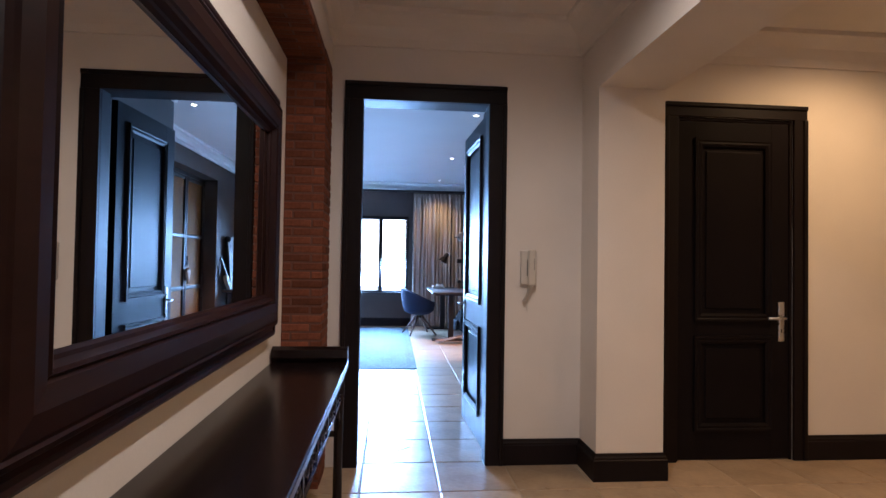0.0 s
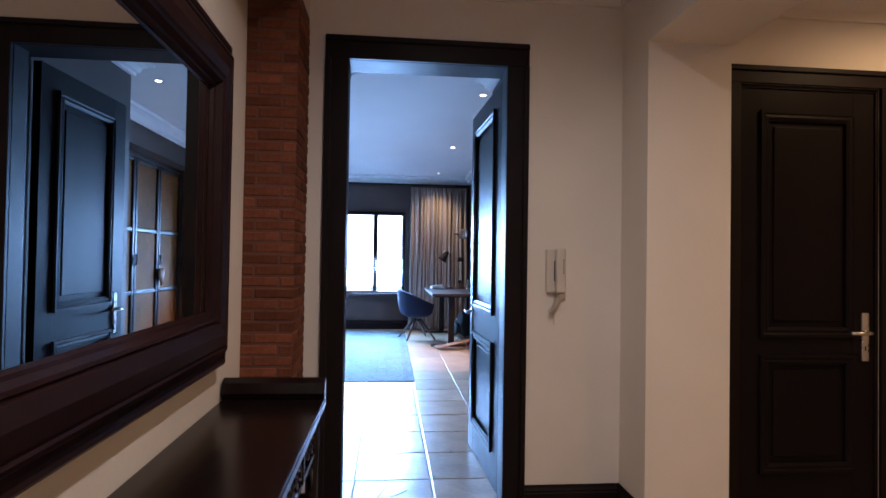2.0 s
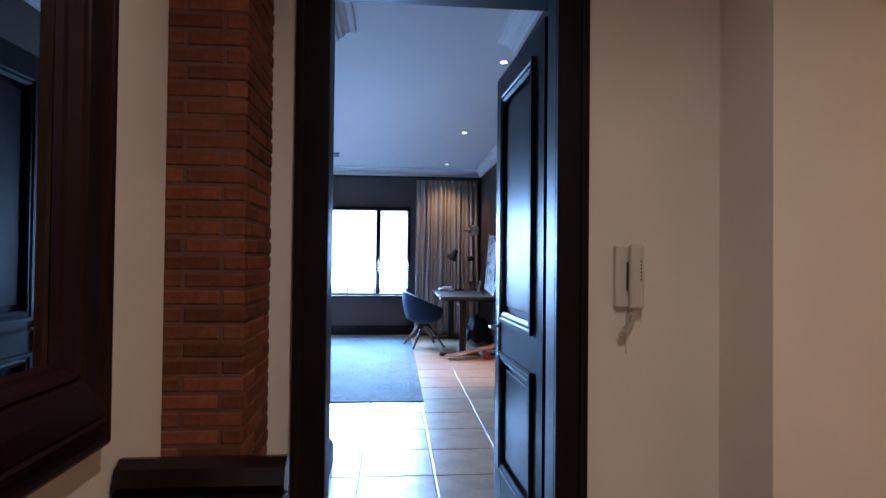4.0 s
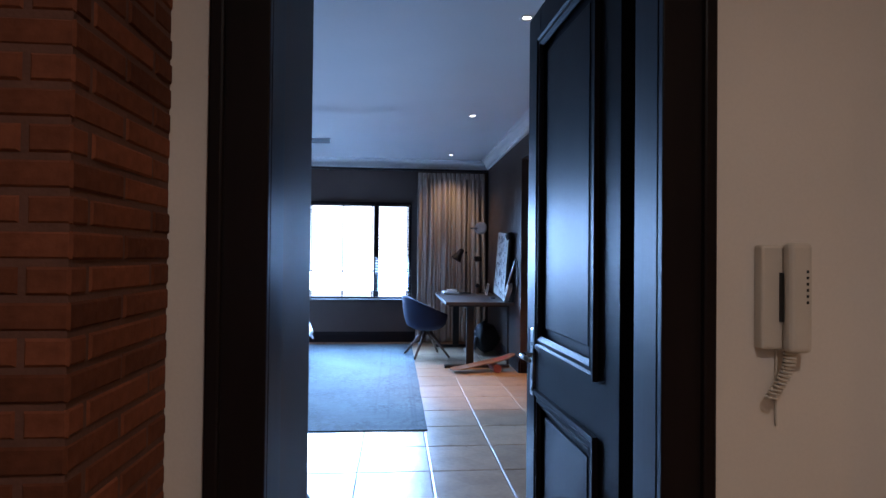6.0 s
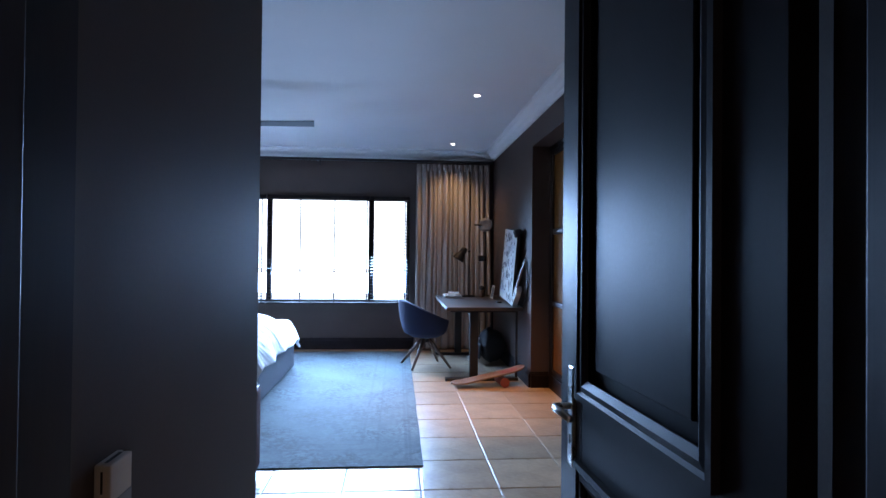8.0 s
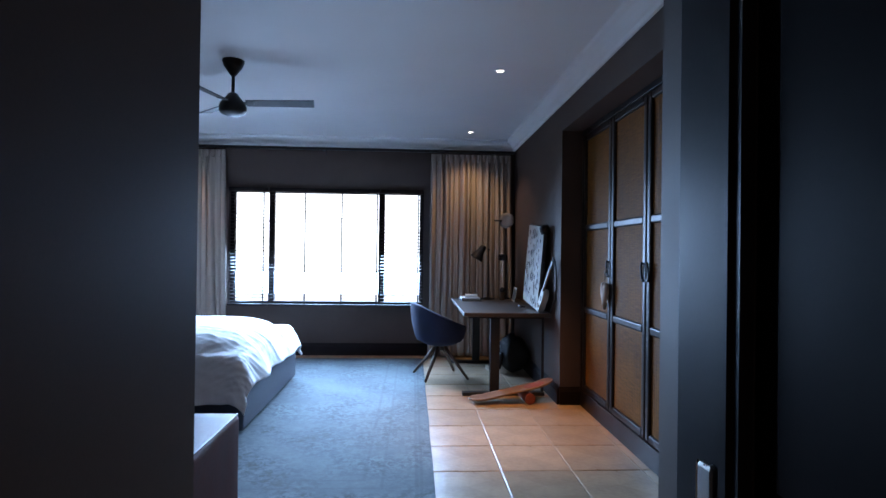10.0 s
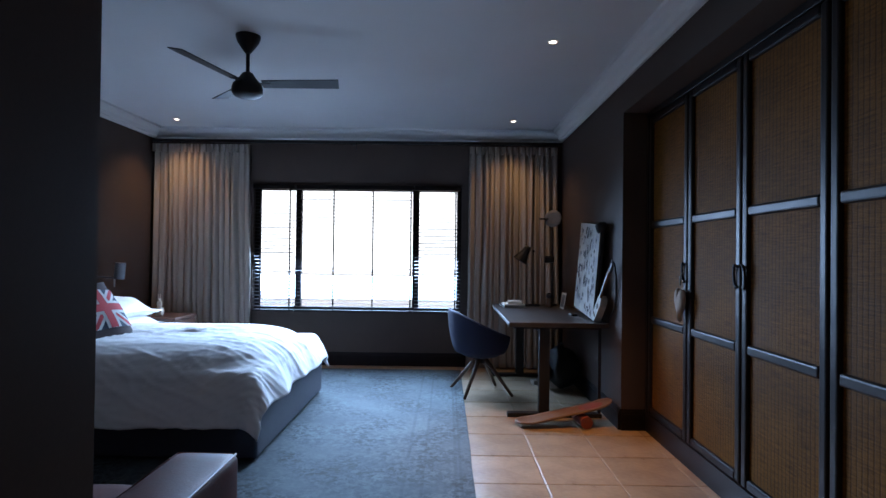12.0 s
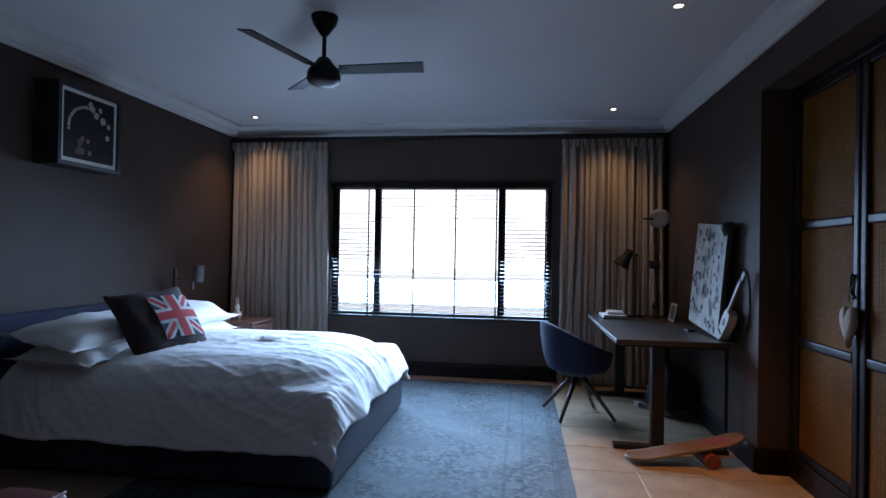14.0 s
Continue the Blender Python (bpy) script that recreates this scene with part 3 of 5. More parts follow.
def console_table():
    x0, x1, y0, y1, zt = HX0 + 0.005, -0.165, 0.95, 3.10, 0.772
    ob = thing("console_table", pose((x0 + x1) / 2, (y0 + y1) / 2, 0), "ebonised wooden altar console with upturned ends and carved apron", "console table")
    inv = Matrix.Translation((-(x0 + x1) / 2, -(y0 + y1) / 2, 0))
    def put(nm, bm, m, label="", smooth=False, parent=None):
        bmesh.ops.transform(bm, matrix=inv, verts=bm.verts)
        return part(nm, bm, m, parent or ob, label, smooth)
    put("tabletop", box(x0, x1, y0, y1, zt - 0.032, zt, 0.006), CONSOLE_M)
    for ya, s in ((y1, 1), (y0, -1)):
        bm = bmesh.new()
        prof = [(0.0, 0.0), (-0.03, 0.002), (-0.042, 0.026), (-0.028, 0.064), (0.0, 0.08), (0.018, 0.078), (0.022, 0.045), (0.022, 0.0)]
        a = [bm.verts.new((x0 + 0.002, ya + s * o, zt + z)) for o, z in prof]
        c = [bm.verts.new((x1 - 0.004, ya + s * o, zt + z)) for o, z in prof]
        for k in range(len(prof)):
            bm.faces.new((a[k], a[(k + 1) % len(prof)], c[(k + 1) % len(prof)], c[k]))
        bm.faces.new(a), bm.faces.new(c)
        put("upturned_end", bm, CONSOLE_M)
    # apron with fretwork in short fields
    put("apron_top_bead", tube([(x1 - 0.03, y0 + 0.12, zt - 0.045), (x1 - 0.03, y1 - 0.12, zt - 0.045)], 0.012, 8), CONSOLE_M, smooth=True)
    put("apron_low_bead", tube([(x1 - 0.03, y0 + 0.14, zt - 0.165), (x1 - 0.03, y1 - 0.14, zt - 0.165)], 0.011, 8), CONSOLE_M, smooth=True)
    put("apron", box(x1 - 0.05, x1 - 0.036, y0 + 0.12, y1 - 0.12, zt - 0.16, zt - 0.035), CONSOLE_M)
    n = 6
    step = (y1 - y0 - 0.28) / n
    for i in range(n):
        ya = y0 + 0.14 + i * step
        put("apron_divider", box(x1 - 0.036, x1 - 0.018, ya - 0.008, ya + 0.008, zt - 0.165, zt - 0.04, 0.003), CONSOLE_M)
        bm = bmesh.new()
        for k in range(5):
            c = ya + step * (0.14 + 0.18 * k)
            pts = [(x1 - 0.028 + 0.004 * math.sin(3 * a), c + 0.045 * a / 6.3 * math.cos(a * 1.6 + k), zt - 0.103 + 0.045 * a / 6.3 * math.sin(a * 1.6 + k)) for a in [j * 0.5 for j in range(2, 13)]]
            tube(pts, 0.006, 6, bm)
        put("fretwork", bm, CONSOLE_M, "carved scrolling fretwork", True)
    for ya in (y0 + 0.14, y1 - 0.14):
        for xa in (x0 + 0.035, x1 - 0.035):
            bm = lathe([(0.026, 0.0), (0.03, 0.02), (0.024, 0.05), (0.022, 0.3), (0.024, 0.55), (0.028, 0.66), (0.024, 0.70), (0.024, zt - 0.03)], 12)
            bmesh.ops.transform(bm, matrix=Matrix.Translation((xa, ya, 0)), verts=bm.verts)
            put("leg", bm, CONSOLE_M, smooth=True)
        s = 1 if ya < 2 else -1
        bm = bmesh.new()
        tube([(x1 - 0.035, ya + s * 0.02, zt - 0.30), (x1 - 0.035, ya + s * 0.05, zt - 0.22), (x1 - 0.035, ya + s * 0.14, zt - 0.17)], 0.011, 8, bm)
        put("bracket", bm, CONSOLE_M, smooth=True)
        put("end_stretcher", box(x0 + 0.04, x1 - 0.04, ya - 0.01, ya + 0.01, 0.42, 0.45, 0.003), CONSOLE_M)


console_table()


def intercom():
    x, z, y = 0.936, 1.168, YD
    ob = thing("intercom", pose(x, y, z), "white wall intercom handset with a coiled cord", "intercom")
    part("base", box(-0.045, 0.045, -0.028, 0, 0, 0.225, 0.006), WHITEP, ob)
    bm = box(-0.002, 0.052, -0.058, -0.028, -0.005, 0.23, 0.012, segments=3)
    part("handset", bm, WHITEP, ob)
    part("slot", box(-0.0055, -0.0035, -0.04, -0.028, 0.06, 0.165), BLACKMETAL, ob, "dark gap beside the handset")
    for k in range(6):
        part("speaker_hole", box(0.034, 0.039, -0.0592, -0.057, 0.10 + k * 0.013, 0.106 + k * 0.013), BLACKMETAL, ob)
    pts = []
    for k in range(120):
        a = k * 0.7
        pts.append((0.018 + 0.011 * math.cos(a) - 0.0004 * k * (k / 120), -0.03 + 0.011 * math.sin(a), -0.004 - k * 0.00085))
    part("cord", tube(pts, 0.0028, 6), WHITEP, ob, "coiled white cord", True)
    part("cable", tube([(0.005, -0.006, 0.0), (0.004, -0.004, -0.12), (0.006, -0.004, -0.17)], 0.003, 6), WHITEP, ob)


intercom()


def switch_box():
    ob = thing("switch_box", pose(PX0, 4.322, 0.893), "white surface-mounted control box with dark slots", "wall switch")
    part("base", box(0, 0.011, -0.040, 0.040, 0.0, 0.113, 0.002), WHITEP, ob)
    part("cover", box(0.011, 0.027, -0.0395, 0.0395, 0.0015, 0.1115, 0.003), WHITEP, ob)
    part("top_slot", box(0.010, 0.016, -0.026, 0.026, 0.1128, 0.1136), BLACKMETAL, ob)
    for a, b in ((0.014, 0.052), (0.064, 0.102)):
        part("side_slot", box(0.011, 0.0145, -0.0408, -0.0398, a, b), BLACKMETAL, ob)
    part("lower_plate", box(0.0268, 0.0282, -0.036, 0.036, 0.004, 0.048, 0.0005), SHADEGREY, ob, "grey lower cover plate")
    # thin steel strip added to draw the highlight along the cover's bottom edge
    part("edge_highlight", box(0.0268, 0.0295, -0.039, 0.039, 0.0016, 0.004, 0.0005), STEEL, ob, "bright strip standing for the highlight on the bottom edge")


switch_box()


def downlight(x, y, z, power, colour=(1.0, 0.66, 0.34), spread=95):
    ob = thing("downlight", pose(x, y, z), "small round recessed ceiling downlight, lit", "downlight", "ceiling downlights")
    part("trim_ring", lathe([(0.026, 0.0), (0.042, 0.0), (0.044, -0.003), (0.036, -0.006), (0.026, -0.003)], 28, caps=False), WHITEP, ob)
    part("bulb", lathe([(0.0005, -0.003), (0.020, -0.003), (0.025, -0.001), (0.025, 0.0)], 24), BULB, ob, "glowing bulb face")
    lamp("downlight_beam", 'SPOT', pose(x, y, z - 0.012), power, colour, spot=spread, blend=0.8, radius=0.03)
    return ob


for _x, _y, _power, _colour, _spread in ((0.93, 6.04, 0.5, (1.0, 0.60, 0.28), 64), (0.93, 8.56, 3.6, (1.0, 0.45, 0.13), 54), (0.93, 10.93, 0.75, (1.0, 0.62, 0.30), 110), (-2.93, 11.0, 0.9, (1.0, 0.62, 0.30), 110)):
    downlight(_x, _y, CZ, BEAM * _power, _colour, _spread)
# hall downlights are unseen: fittings and beams added at assumed spots to light the hall
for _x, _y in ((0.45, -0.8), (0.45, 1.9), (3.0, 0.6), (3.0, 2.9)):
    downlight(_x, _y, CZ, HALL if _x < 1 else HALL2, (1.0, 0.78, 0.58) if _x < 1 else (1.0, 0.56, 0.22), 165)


# ---- bedroom window ----
def window():
    cx, y = (WX0 + WX1) / 2, YF + 0.09
    ob = thing("window_1", pose(cx, y, WZ0), "wide dark-framed window with two narrow casements", "window")
    ob["kind"] = "structure"
    w, h = WX1 - WX0, WZ1 - WZ0
    f = 0.055
    part("window_frame", box(-w / 2, w / 2, 0, 0.07, 0, f), DARKWOOD, ob)
    part("window_frame", box(-w / 2, w / 2, 0, 0.07, h - f, h), DARKWOOD, ob)
    for a, b in ((-w / 2, -w / 2 + f), (w / 2 - f, w / 2), (-1.66 - 0.035 - cx, -1.66 + 0.035 - cx), (-0.195 - 0.04 - cx, -0.195 + 0.04 - cx)):
        part("mullion", box(a, b, 0, 0.07, f, h - f), DARKWOOD, ob)
    for a, b in ((-w / 2 + f, -1.695 - cx), (-1.625 - cx, -0.235 - cx), (-0.155 - cx, w / 2 - f)):
        g = part("pane", box(a, b, 0.032, 0.038, f, h - f), GLASS, ob, "clear glass pane")
        g.visible_shadow = False
    bm = tube([(-1.64 - cx, -0.005, h * 0.72), (-1.64 - cx, -0.035, h * 0.72), (-1.72 - cx, -0.04, h * 0.715)], 0.007, 8)
    part("stay_handle", bm, BLACKMETAL, ob)
    part("window_sill", box(-w / 2, w / 2, -0.088, 0.0, -0.0, 0.02, 0.003), DARKWOOD, ob)


window()


def blind(x0, x1, cords, tilt):
    y = YF - 0.012
    ob = thing("venetian_blind", pose((x0 + x1) / 2, y, WZ1), "dark wooden venetian blind with open slats", "window blind", "window blinds")
    w = x1 - x0
    part("head_rail", box(-w / 2, w / 2, -0.03, 0.03, -0.055, 0.0, 0.003), DARKWOOD, ob)
    me = None
    n = 33
    for k in range(n):
        z = -0.09 - k * (WZ1 - WZ0 - 0.15) / (n - 1)
        if me is None:
            me = finish("slat", box(-w / 2 + 0.005, w / 2 - 0.005, -0.025, 0.025, -0.0014, 0.0014), DARKWOOD)
        s = new("slat", me)
        s.parent = ob
        s.matrix_basis = pose(0, 0, z, random.uniform(-2, 2) + tilt, 0, 0)
    part("bottom_rail", box(-w / 2, w / 2, -0.026, 0.026, -(WZ1 - WZ0) + 0.0, -(WZ1 - WZ0) + 0.02, 0.003), DARKWOOD, ob)
    for c in cords:
        part("ladder_tape", box(c - 0.009, c + 0.009, -0.0275, -0.0262, -(WZ1 - WZ0) + 0.02, -0.055), BLACKMETAL, ob)
    return ob


blind(WX0 + 0.01, -1.675, (-0.16, 0.2), 9)
blind(-1.665, -0.215, (-0.255, 0.226, 0.69), 0)
blind(-0.205, WX1 - 0.01, (0.22,), 9)


def curtain(x0, x1, pleats, group):
    h = 2.66
    ob = thing("curtain", pose((x0 + x1) / 2, YF - 0.12, 0.02), "floor-length grey linen curtain with pinch pleats, drawn aside", "curtain", group)
    w = x1 - x0
    nx, nz = pleats * 10, 40
    bm = bmesh.new()
    grid = []
    ph = [random.uniform(-0.5, 0.5) for _ in range(pleats + 2)]
    for j in range(nz + 1):
        v = j / nz
        row = []
        for i in range(nx + 1):
            u = i / nx * pleats
            k = int(u)
            a = 2 * math.pi * u + 0.9 * math.sin(u * 1.7) + 0.7 * noise.noise(Vector((u * 0.6, v * 0.5, x0 + 4))) + ph[min(k, pleats)] * 0.8 * (1 - v)
            amp = 0.043 * (0.8 + 0.9 * noise.noise(Vector((u * 0.9, v * 0.8, x0))))
            top = max(0.0, (v - 0.94) / 0.06)
            s = math.sin(a)
            s = math.copysign(abs(s) ** (0.8 + 0.5 * top), s)
            yy = amp * s * (1 - 0.35 * top) + 0.012 * math.sin(2.3 * a + v * 3)
            flare = 1 + 0.05 * (1 - v)
            xx = (i / nx - 0.5) * w * flare + 0.018 * math.cos(a) * (1 - v * 0.5) + 0.02 * noise.noise(Vector((u * 0.5, v * 1.5, 3.1)))
            row.append(bm.verts.new((xx, yy, v * h)))
        grid.append(row)
    for j in range(nz):
        for i in range(nx):
            bm.faces.new((grid[j][i], grid[j][i + 1], grid[j + 1][i + 1], grid[j + 1][i]))
    c = part("drape", bm, CURTAIN, ob, smooth=True)
    s = c.modifiers.new("thickness", 'SOLIDIFY')
    s.thickness = 0.004
    for k in range(pleats):
        xk = ((k + 0.25) / pleats - 0.5) * w
        part("pinch_pleat", box(xk - 0.012, xk + 0.012, -0.055, 0.0, h - 0.10, h - 0.005, 0.004), CURTAIN, ob)


curtain(-3.38, -2.22, 15, "pair of curtains")
curtain(0.45, 1.51, 14, "pair of curtains")


def curtain_rail():
    ob = thing("curtain_rail", pose((RX0 + RX1) / 2, YF - 0.11, 2.705), "black metal curtain track across the window wall", "curtain rail")
    w = RX1 - RX0 - 0.04
    part("track", box(-w / 2, w / 2, -0.02, 0.02, 0, 0.035, 0.003), BLACKMETAL, ob)
    for xk in (-2.2, -0.05, 2.2):
        part("bracket", box(xk - 0.012, xk + 0.012, 0.02, 0.108, 0.0, 0.02), BLACKMETAL, ob)
    part("cord_pull", tube([(0.0, -0.022, 0.0), (0.0, -0.022, -0.075)], 0.005, 6), BLACKMETAL, ob)


curtain_rail()


# ---- wardrobe ----
def ring_handle(parent, y, z, s):
    bm = bmesh.new()
    tube([(-0.028 - 0.004 * math.cos(a), y + s * (0.004 + 0.020 * math.sin(a)), z + 0.062 * math.cos(a)) for a in [k * math.pi / 12 for k in range(13)]], 0.0075, 8, bm)
    for zz in (z - 0.055, z + 0.055):
        tube([(0.0, y, zz), (-0.03, y, zz)], 0.008, 8, bm)
    return part("handle", bm, BLACKMETAL, parent, "curved black iron handle", True)


WARD = [(8.305, 9.02, -1), (7.625, 8.30, -1), (6.93, 7.62, 1), (6.235, 6.925, -1), (5.54, 6.23, 1)]
def wardrobe():
    ob = thing("wardrobe", pose(AX, (AY0 + AY1) / 2, 0), "fitted wardrobe with woven cane doors in black rounded framing", "wardrobe")
    cy = (AY0 + AY1) / 2
    part("plinth", box(-0.025, 0.03, AY0 - cy, AY1 - cy, 0.0, 0.148, 0.004), FRAMEWOOD, ob)
    part("head_board", box(-0.022, 0.03, AY0 - cy, AY1 - cy, AZ - 0.048, AZ - 0.002, 0.004), FRAMEWOOD, ob)
    part("side_board", box(-0.02, 0.03, 9.022 - cy, AY1 - cy, 0.148, AZ - 0.05, 0.004), FRAMEWOOD, ob)
    z0, z1, f = 0.15, AZ - 0.05, 0.056
    for ya, yb, side in WARD:
        h, ha, c = z1 - z0, (yb - ya) / 2 - 0.003, (ya + yb) / 2 - cy
        door = part("door", box(0.0125, 0.019, -ha + 0.01, ha - 0.01, 0.01, h - 0.01), CANE_BACK, ob, "dark door backing", m=pose(0, c, z0))
        for s in (-1, 1):
            part("stile", box(-0.02, 0.012, min(s * ha, s * (ha - f)), max(s * ha, s * (ha - f)), 0, h, 0.014, segments=3), FRAMEWOOD, door)
        rails = (0.0, 0.885 - z0 - f / 2, 1.622 - z0 - f / 2, h - f)
        for r in rails:
            part("rail", box(-0.019, 0.012, -ha + f, ha - f, r, r + f, 0.013, segments=3), FRAMEWOOD, door)
        for a, b in zip(rails, rails[1:]):
            part("cane_panel", box(0.002, 0.012, -ha + f - 0.005, ha - f + 0.005, a + f - 0.005, b + 0.005), CANE, door, "brown woven cane panel")
        ring_handle(door, side * (ha - f / 2), 1.27 - z0, -side)


wardrobe()


def felt_heart():
    y, z = 8.335, 1.21
    ob = thing("hanging_heart", pose(AX - 0.05, y, z), "cream felt heart hanging from the wardrobe handle", "ornament")
    bm = bmesh.new()
    n = 36
    ring = []
    for k in range(n):
        a = 2 * math.pi * k / n
        ring.append((0.0045 * 16 * math.sin(a) ** 3 * 0.95, 0.0062 * (13 * math.cos(a) - 5 * math.cos(2 * a) - 2 * math.cos(3 * a) - math.cos(4 * a)) - 0.11))
    layers = []
    for t, s in ((-0.022, 0.55), (-0.014, 0.9), (0.0, 1.0), (0.014, 0.9), (0.022, 0.55)):
        layers.append([bm.verts.new((t, p * s, ((q + 0.11) * s - 0.11) * 1.25)) for p, q in ring])
    for a, c in zip(layers, layers[1:]):
        for k in range(n):
            bm.faces.new((a[k], a[(k + 1) % n], c[(k + 1) % n], c[k]))
    bm.faces.new(layers[0]), bm.faces.new(layers[-1])
    part("heart", bm, FELT, ob, smooth=True)
    part("loop", tube([(0, 0.0, -0.03), (-0.002, 0.004, 0.03), (0.018, 0.0, 0.065), (0.002, -0.004, 0.03), (0, 0, -0.03)], 0.003, 6), FELT, ob)


felt_heart()


# ---- bed ----
def soft_box(x0, x1, y0, y1, z0, z1, puff, seed, nx=22, ny=26, flange=0.0):
    """A stuffed cushion with pinched corners: two sheets that meet at a seam."""
    bm = bmesh.new()
    top, low = [], []
    for j in range(ny + 1):
        rt, rl = [], []
        for i in range(nx + 1):
            u, v = 2 * i / nx - 1, 2 * j / ny - 1
            fu, fv = min(1.0, abs(u) / (1 - flange)), min(1.0, abs(v) / (1 - flange))
            e = max(0.0, (1 - fu ** 2.6)) ** 0.55 * max(0.0, (1 - fv ** 2.6)) ** 0.55
            sx = 1 - 0.07 * (1 - v * v) * abs(u) ** 3
            sy = 1 - 0.07 * (1 - u * u) * abs(v) ** 3
            nn = noise.noise(Vector((u * 1.6, v * 1.6, seed))) * puff + noise.noise(Vector((u * 5, v * 5, seed + 7))) * puff * 0.25
            x, y, zc = (x0 + x1) / 2 + u * (x1 - x0) / 2 * sx, (y0 + y1) / 2 + v * (y1 - y0) / 2 * sy, (z0 + z1) / 2
            hh = max(0.002, (z1 - z0) / 2 * e)
            edge = (0.012 + 0.25 * flange * (1 - e)) * noise.noise(Vector((u * 2, v * 2, seed + 20)))
            rt.append(bm.verts.new((x, y, zc + hh + nn * e + edge)))
            rl.append(rt[-1] if i in (0, nx) or j in (0, ny) else bm.verts.new((x, y, zc - hh * 0.9 + edge)))
        top.append(rt), low.append(rl)
    for j in range(ny):
        for i in range(nx):
            bm.faces.new((top[j][i], top[j][i + 1], top[j + 1][i + 1], top[j + 1][i]))
            q = [low[j][i], low[j + 1][i], low[j + 1][i + 1], low[j][i + 1]]
            if len(set(q)) == 4 and bm.faces.get(q) is None:
                bm.faces.new(q)
    return bm


BX0, BX1, BY0, BY1 = RX0 + 0.12, -1.02, 8.22, 10.12
def bed():
    ob = thing("bed", pose((BX0 + BX1) / 2, (BY0 + BY1) / 2, 0), "king-size bed with slate-blue upholstered base and headboard", "bed")
    inv = Matrix.Translation((-(BX0 + BX1) / 2, -(BY0 + BY1) / 2, 0))
    def put(nm, bm, m, label="", smooth=False):
        bmesh.ops.transform(bm, matrix=inv, verts=bm.verts)
        return part(nm, bm, m, ob, label, smooth)
    put("base", box(BX0, BX1, BY0, BY1, 0.03, 0.34, 0.022, segments=3), SLATEFAB)
    put("mattress", box(BX0 + 0.02, BX1 - 0.04, BY0 + 0.03, BY1 - 0.03, 0.345, 0.56, 0.05, segments=3), LINEN)
    put("headboard", box(RX0 + 0.012, RX0 + 0.115, BY0 - 0.12, BY1 + 0.12, 0.0, 0.95, 0.025, segments=3), NAVY)
    for xa in (BX0 + 0.1, BX1 - 0.12):
        for ya in (BY0 + 0.12, BY1 - 0.12):
            put("foot", box(xa - 0.03, xa + 0.03, ya - 0.03, ya + 0.03, 0, 0.03), BLACKMETAL)


bed()


def duvet():
    """A thick quilt lying over the mattress and hanging down three sides."""
    xs, xe, ya, yb, zt = BX0 + 0.10, BX1 - 0.08, BY0 + 0.05, BY1 - 0.05, 0.72
    drop_f, drop_n, drop_b = 0.27, 0.375, 0.30
    n, m = 150, 170
    creases = []
    bm = bmesh.new()
    rows = []
    Lx, Ly = xe - xs + drop_f, (yb - ya) + drop_n + drop_b
    for j in range(m + 1):
        b = -drop_n + Ly * j / m
        row = []
        for i in range(n + 1):
            a = Lx * i / n
            ex = max(0.0, a - (xe - xs))
            ey = -b if b < 0 else (b - (yb - ya) if b > yb - ya else 0.0)
            sy = -1 if b < 0 else 1
            d = math.hypot(ex, ey)
            x, y = xs + min(a, xe - xs), ya + min(max(b, 0.0), yb - ya)
            # rounded shoulders towards the three hanging edges
            qx = max(0.0, 1 - max(0.0, xe - xs - a) / 0.46)
            qy = max(0.0, 1 - max(0.0, b) / 0.52, 1 - max(0.0, yb - ya - b) / 0.52)
            q = min(1.0, math.hypot(qx, qy))
            z = zt - 0.165 * (1 - math.sqrt(max(0.0, 1 - 0.97 * q * q))) + 0.012 * noise.noise(Vector((a * 1.2, b * 1.2, 2.0)))
            fold = 0.0
            if d > 0:
                ux, uy = ex / d, sy * ey / d
                s = a if ey > ex else b
                out = 0.055 * (1 - math.exp(-d / 0.08)) + 0.30 * d
                fold = (0.010 * math.sin(s * 6 + 2.0 * noise.noise(Vector((s * 1.5, 0, 4)))) + 0.032 * noise.noise(Vector((s * 4, d * 1.5, 9)))) * min(1.0, d / 0.25)
                x += ux * (out + fold)
                y += uy * (out + fold)
                z -= max(0.0, d - 0.02) * 0.90 + 0.012 * noise.noise(Vector((s * 2.0, 1.0, 0.0)))
            # long soft creases that fan out from the pillows, and fine ones at the foot corner
            fan = math.atan2(b - 0.55, a + 0.25)
            rad = math.hypot(b - 0.55, a + 0.25)
            r1 = 1 - abs(noise.noise(Vector((fan * 7.0, rad * 1.1, 11.0))))
            r2 = 1 - abs(noise.noise(Vector((fan * 17.0, rad * 2.0, 17.0))))
            r3 = 1 - abs(noise.noise(Vector((a * 7.0 + b * 4, b * 13.0 - a * 5, 23.0))))
            patch = 0.25 + 0.9 * max(0.0, noise.noise(Vector((a * 1.7, b * 1.7, 31.0))) + 0.35)
            crease = (0.014 * r1 ** 8 + 0.014 * r2 ** 12 + 0.009 * r3 ** 12) * patch * (1.0 if d < 0.08 else 0.6)
            corner = max(0.0, 1 - math.hypot(a - (xe - xs), b) / 0.6)
            crease += 0.014 * corner * (1 - abs(noise.noise(Vector((math.atan2(b + 0.5, a - (xe - xs) + 0.7) * 16, 1.0, 41.0))))) ** 6
            row.append(bm.verts.new((x, y, z)))
            creases.append(crease)
        rows.append(row)
    for j in range(m):
        for i in range(n):
            bm.faces.new((rows[j][i], rows[j][i + 1], rows[j + 1][i + 1], rows[j + 1][i]))
    inner = [v for r in rows[1:-1] for v in r[1:-1]]
    for _ in range(14):
        bmesh.ops.smooth_vert(bm, verts=inner, factor=0.5, use_axis_x=True, use_axis_y=True, use_axis_z=True)
    bm.normal_update()
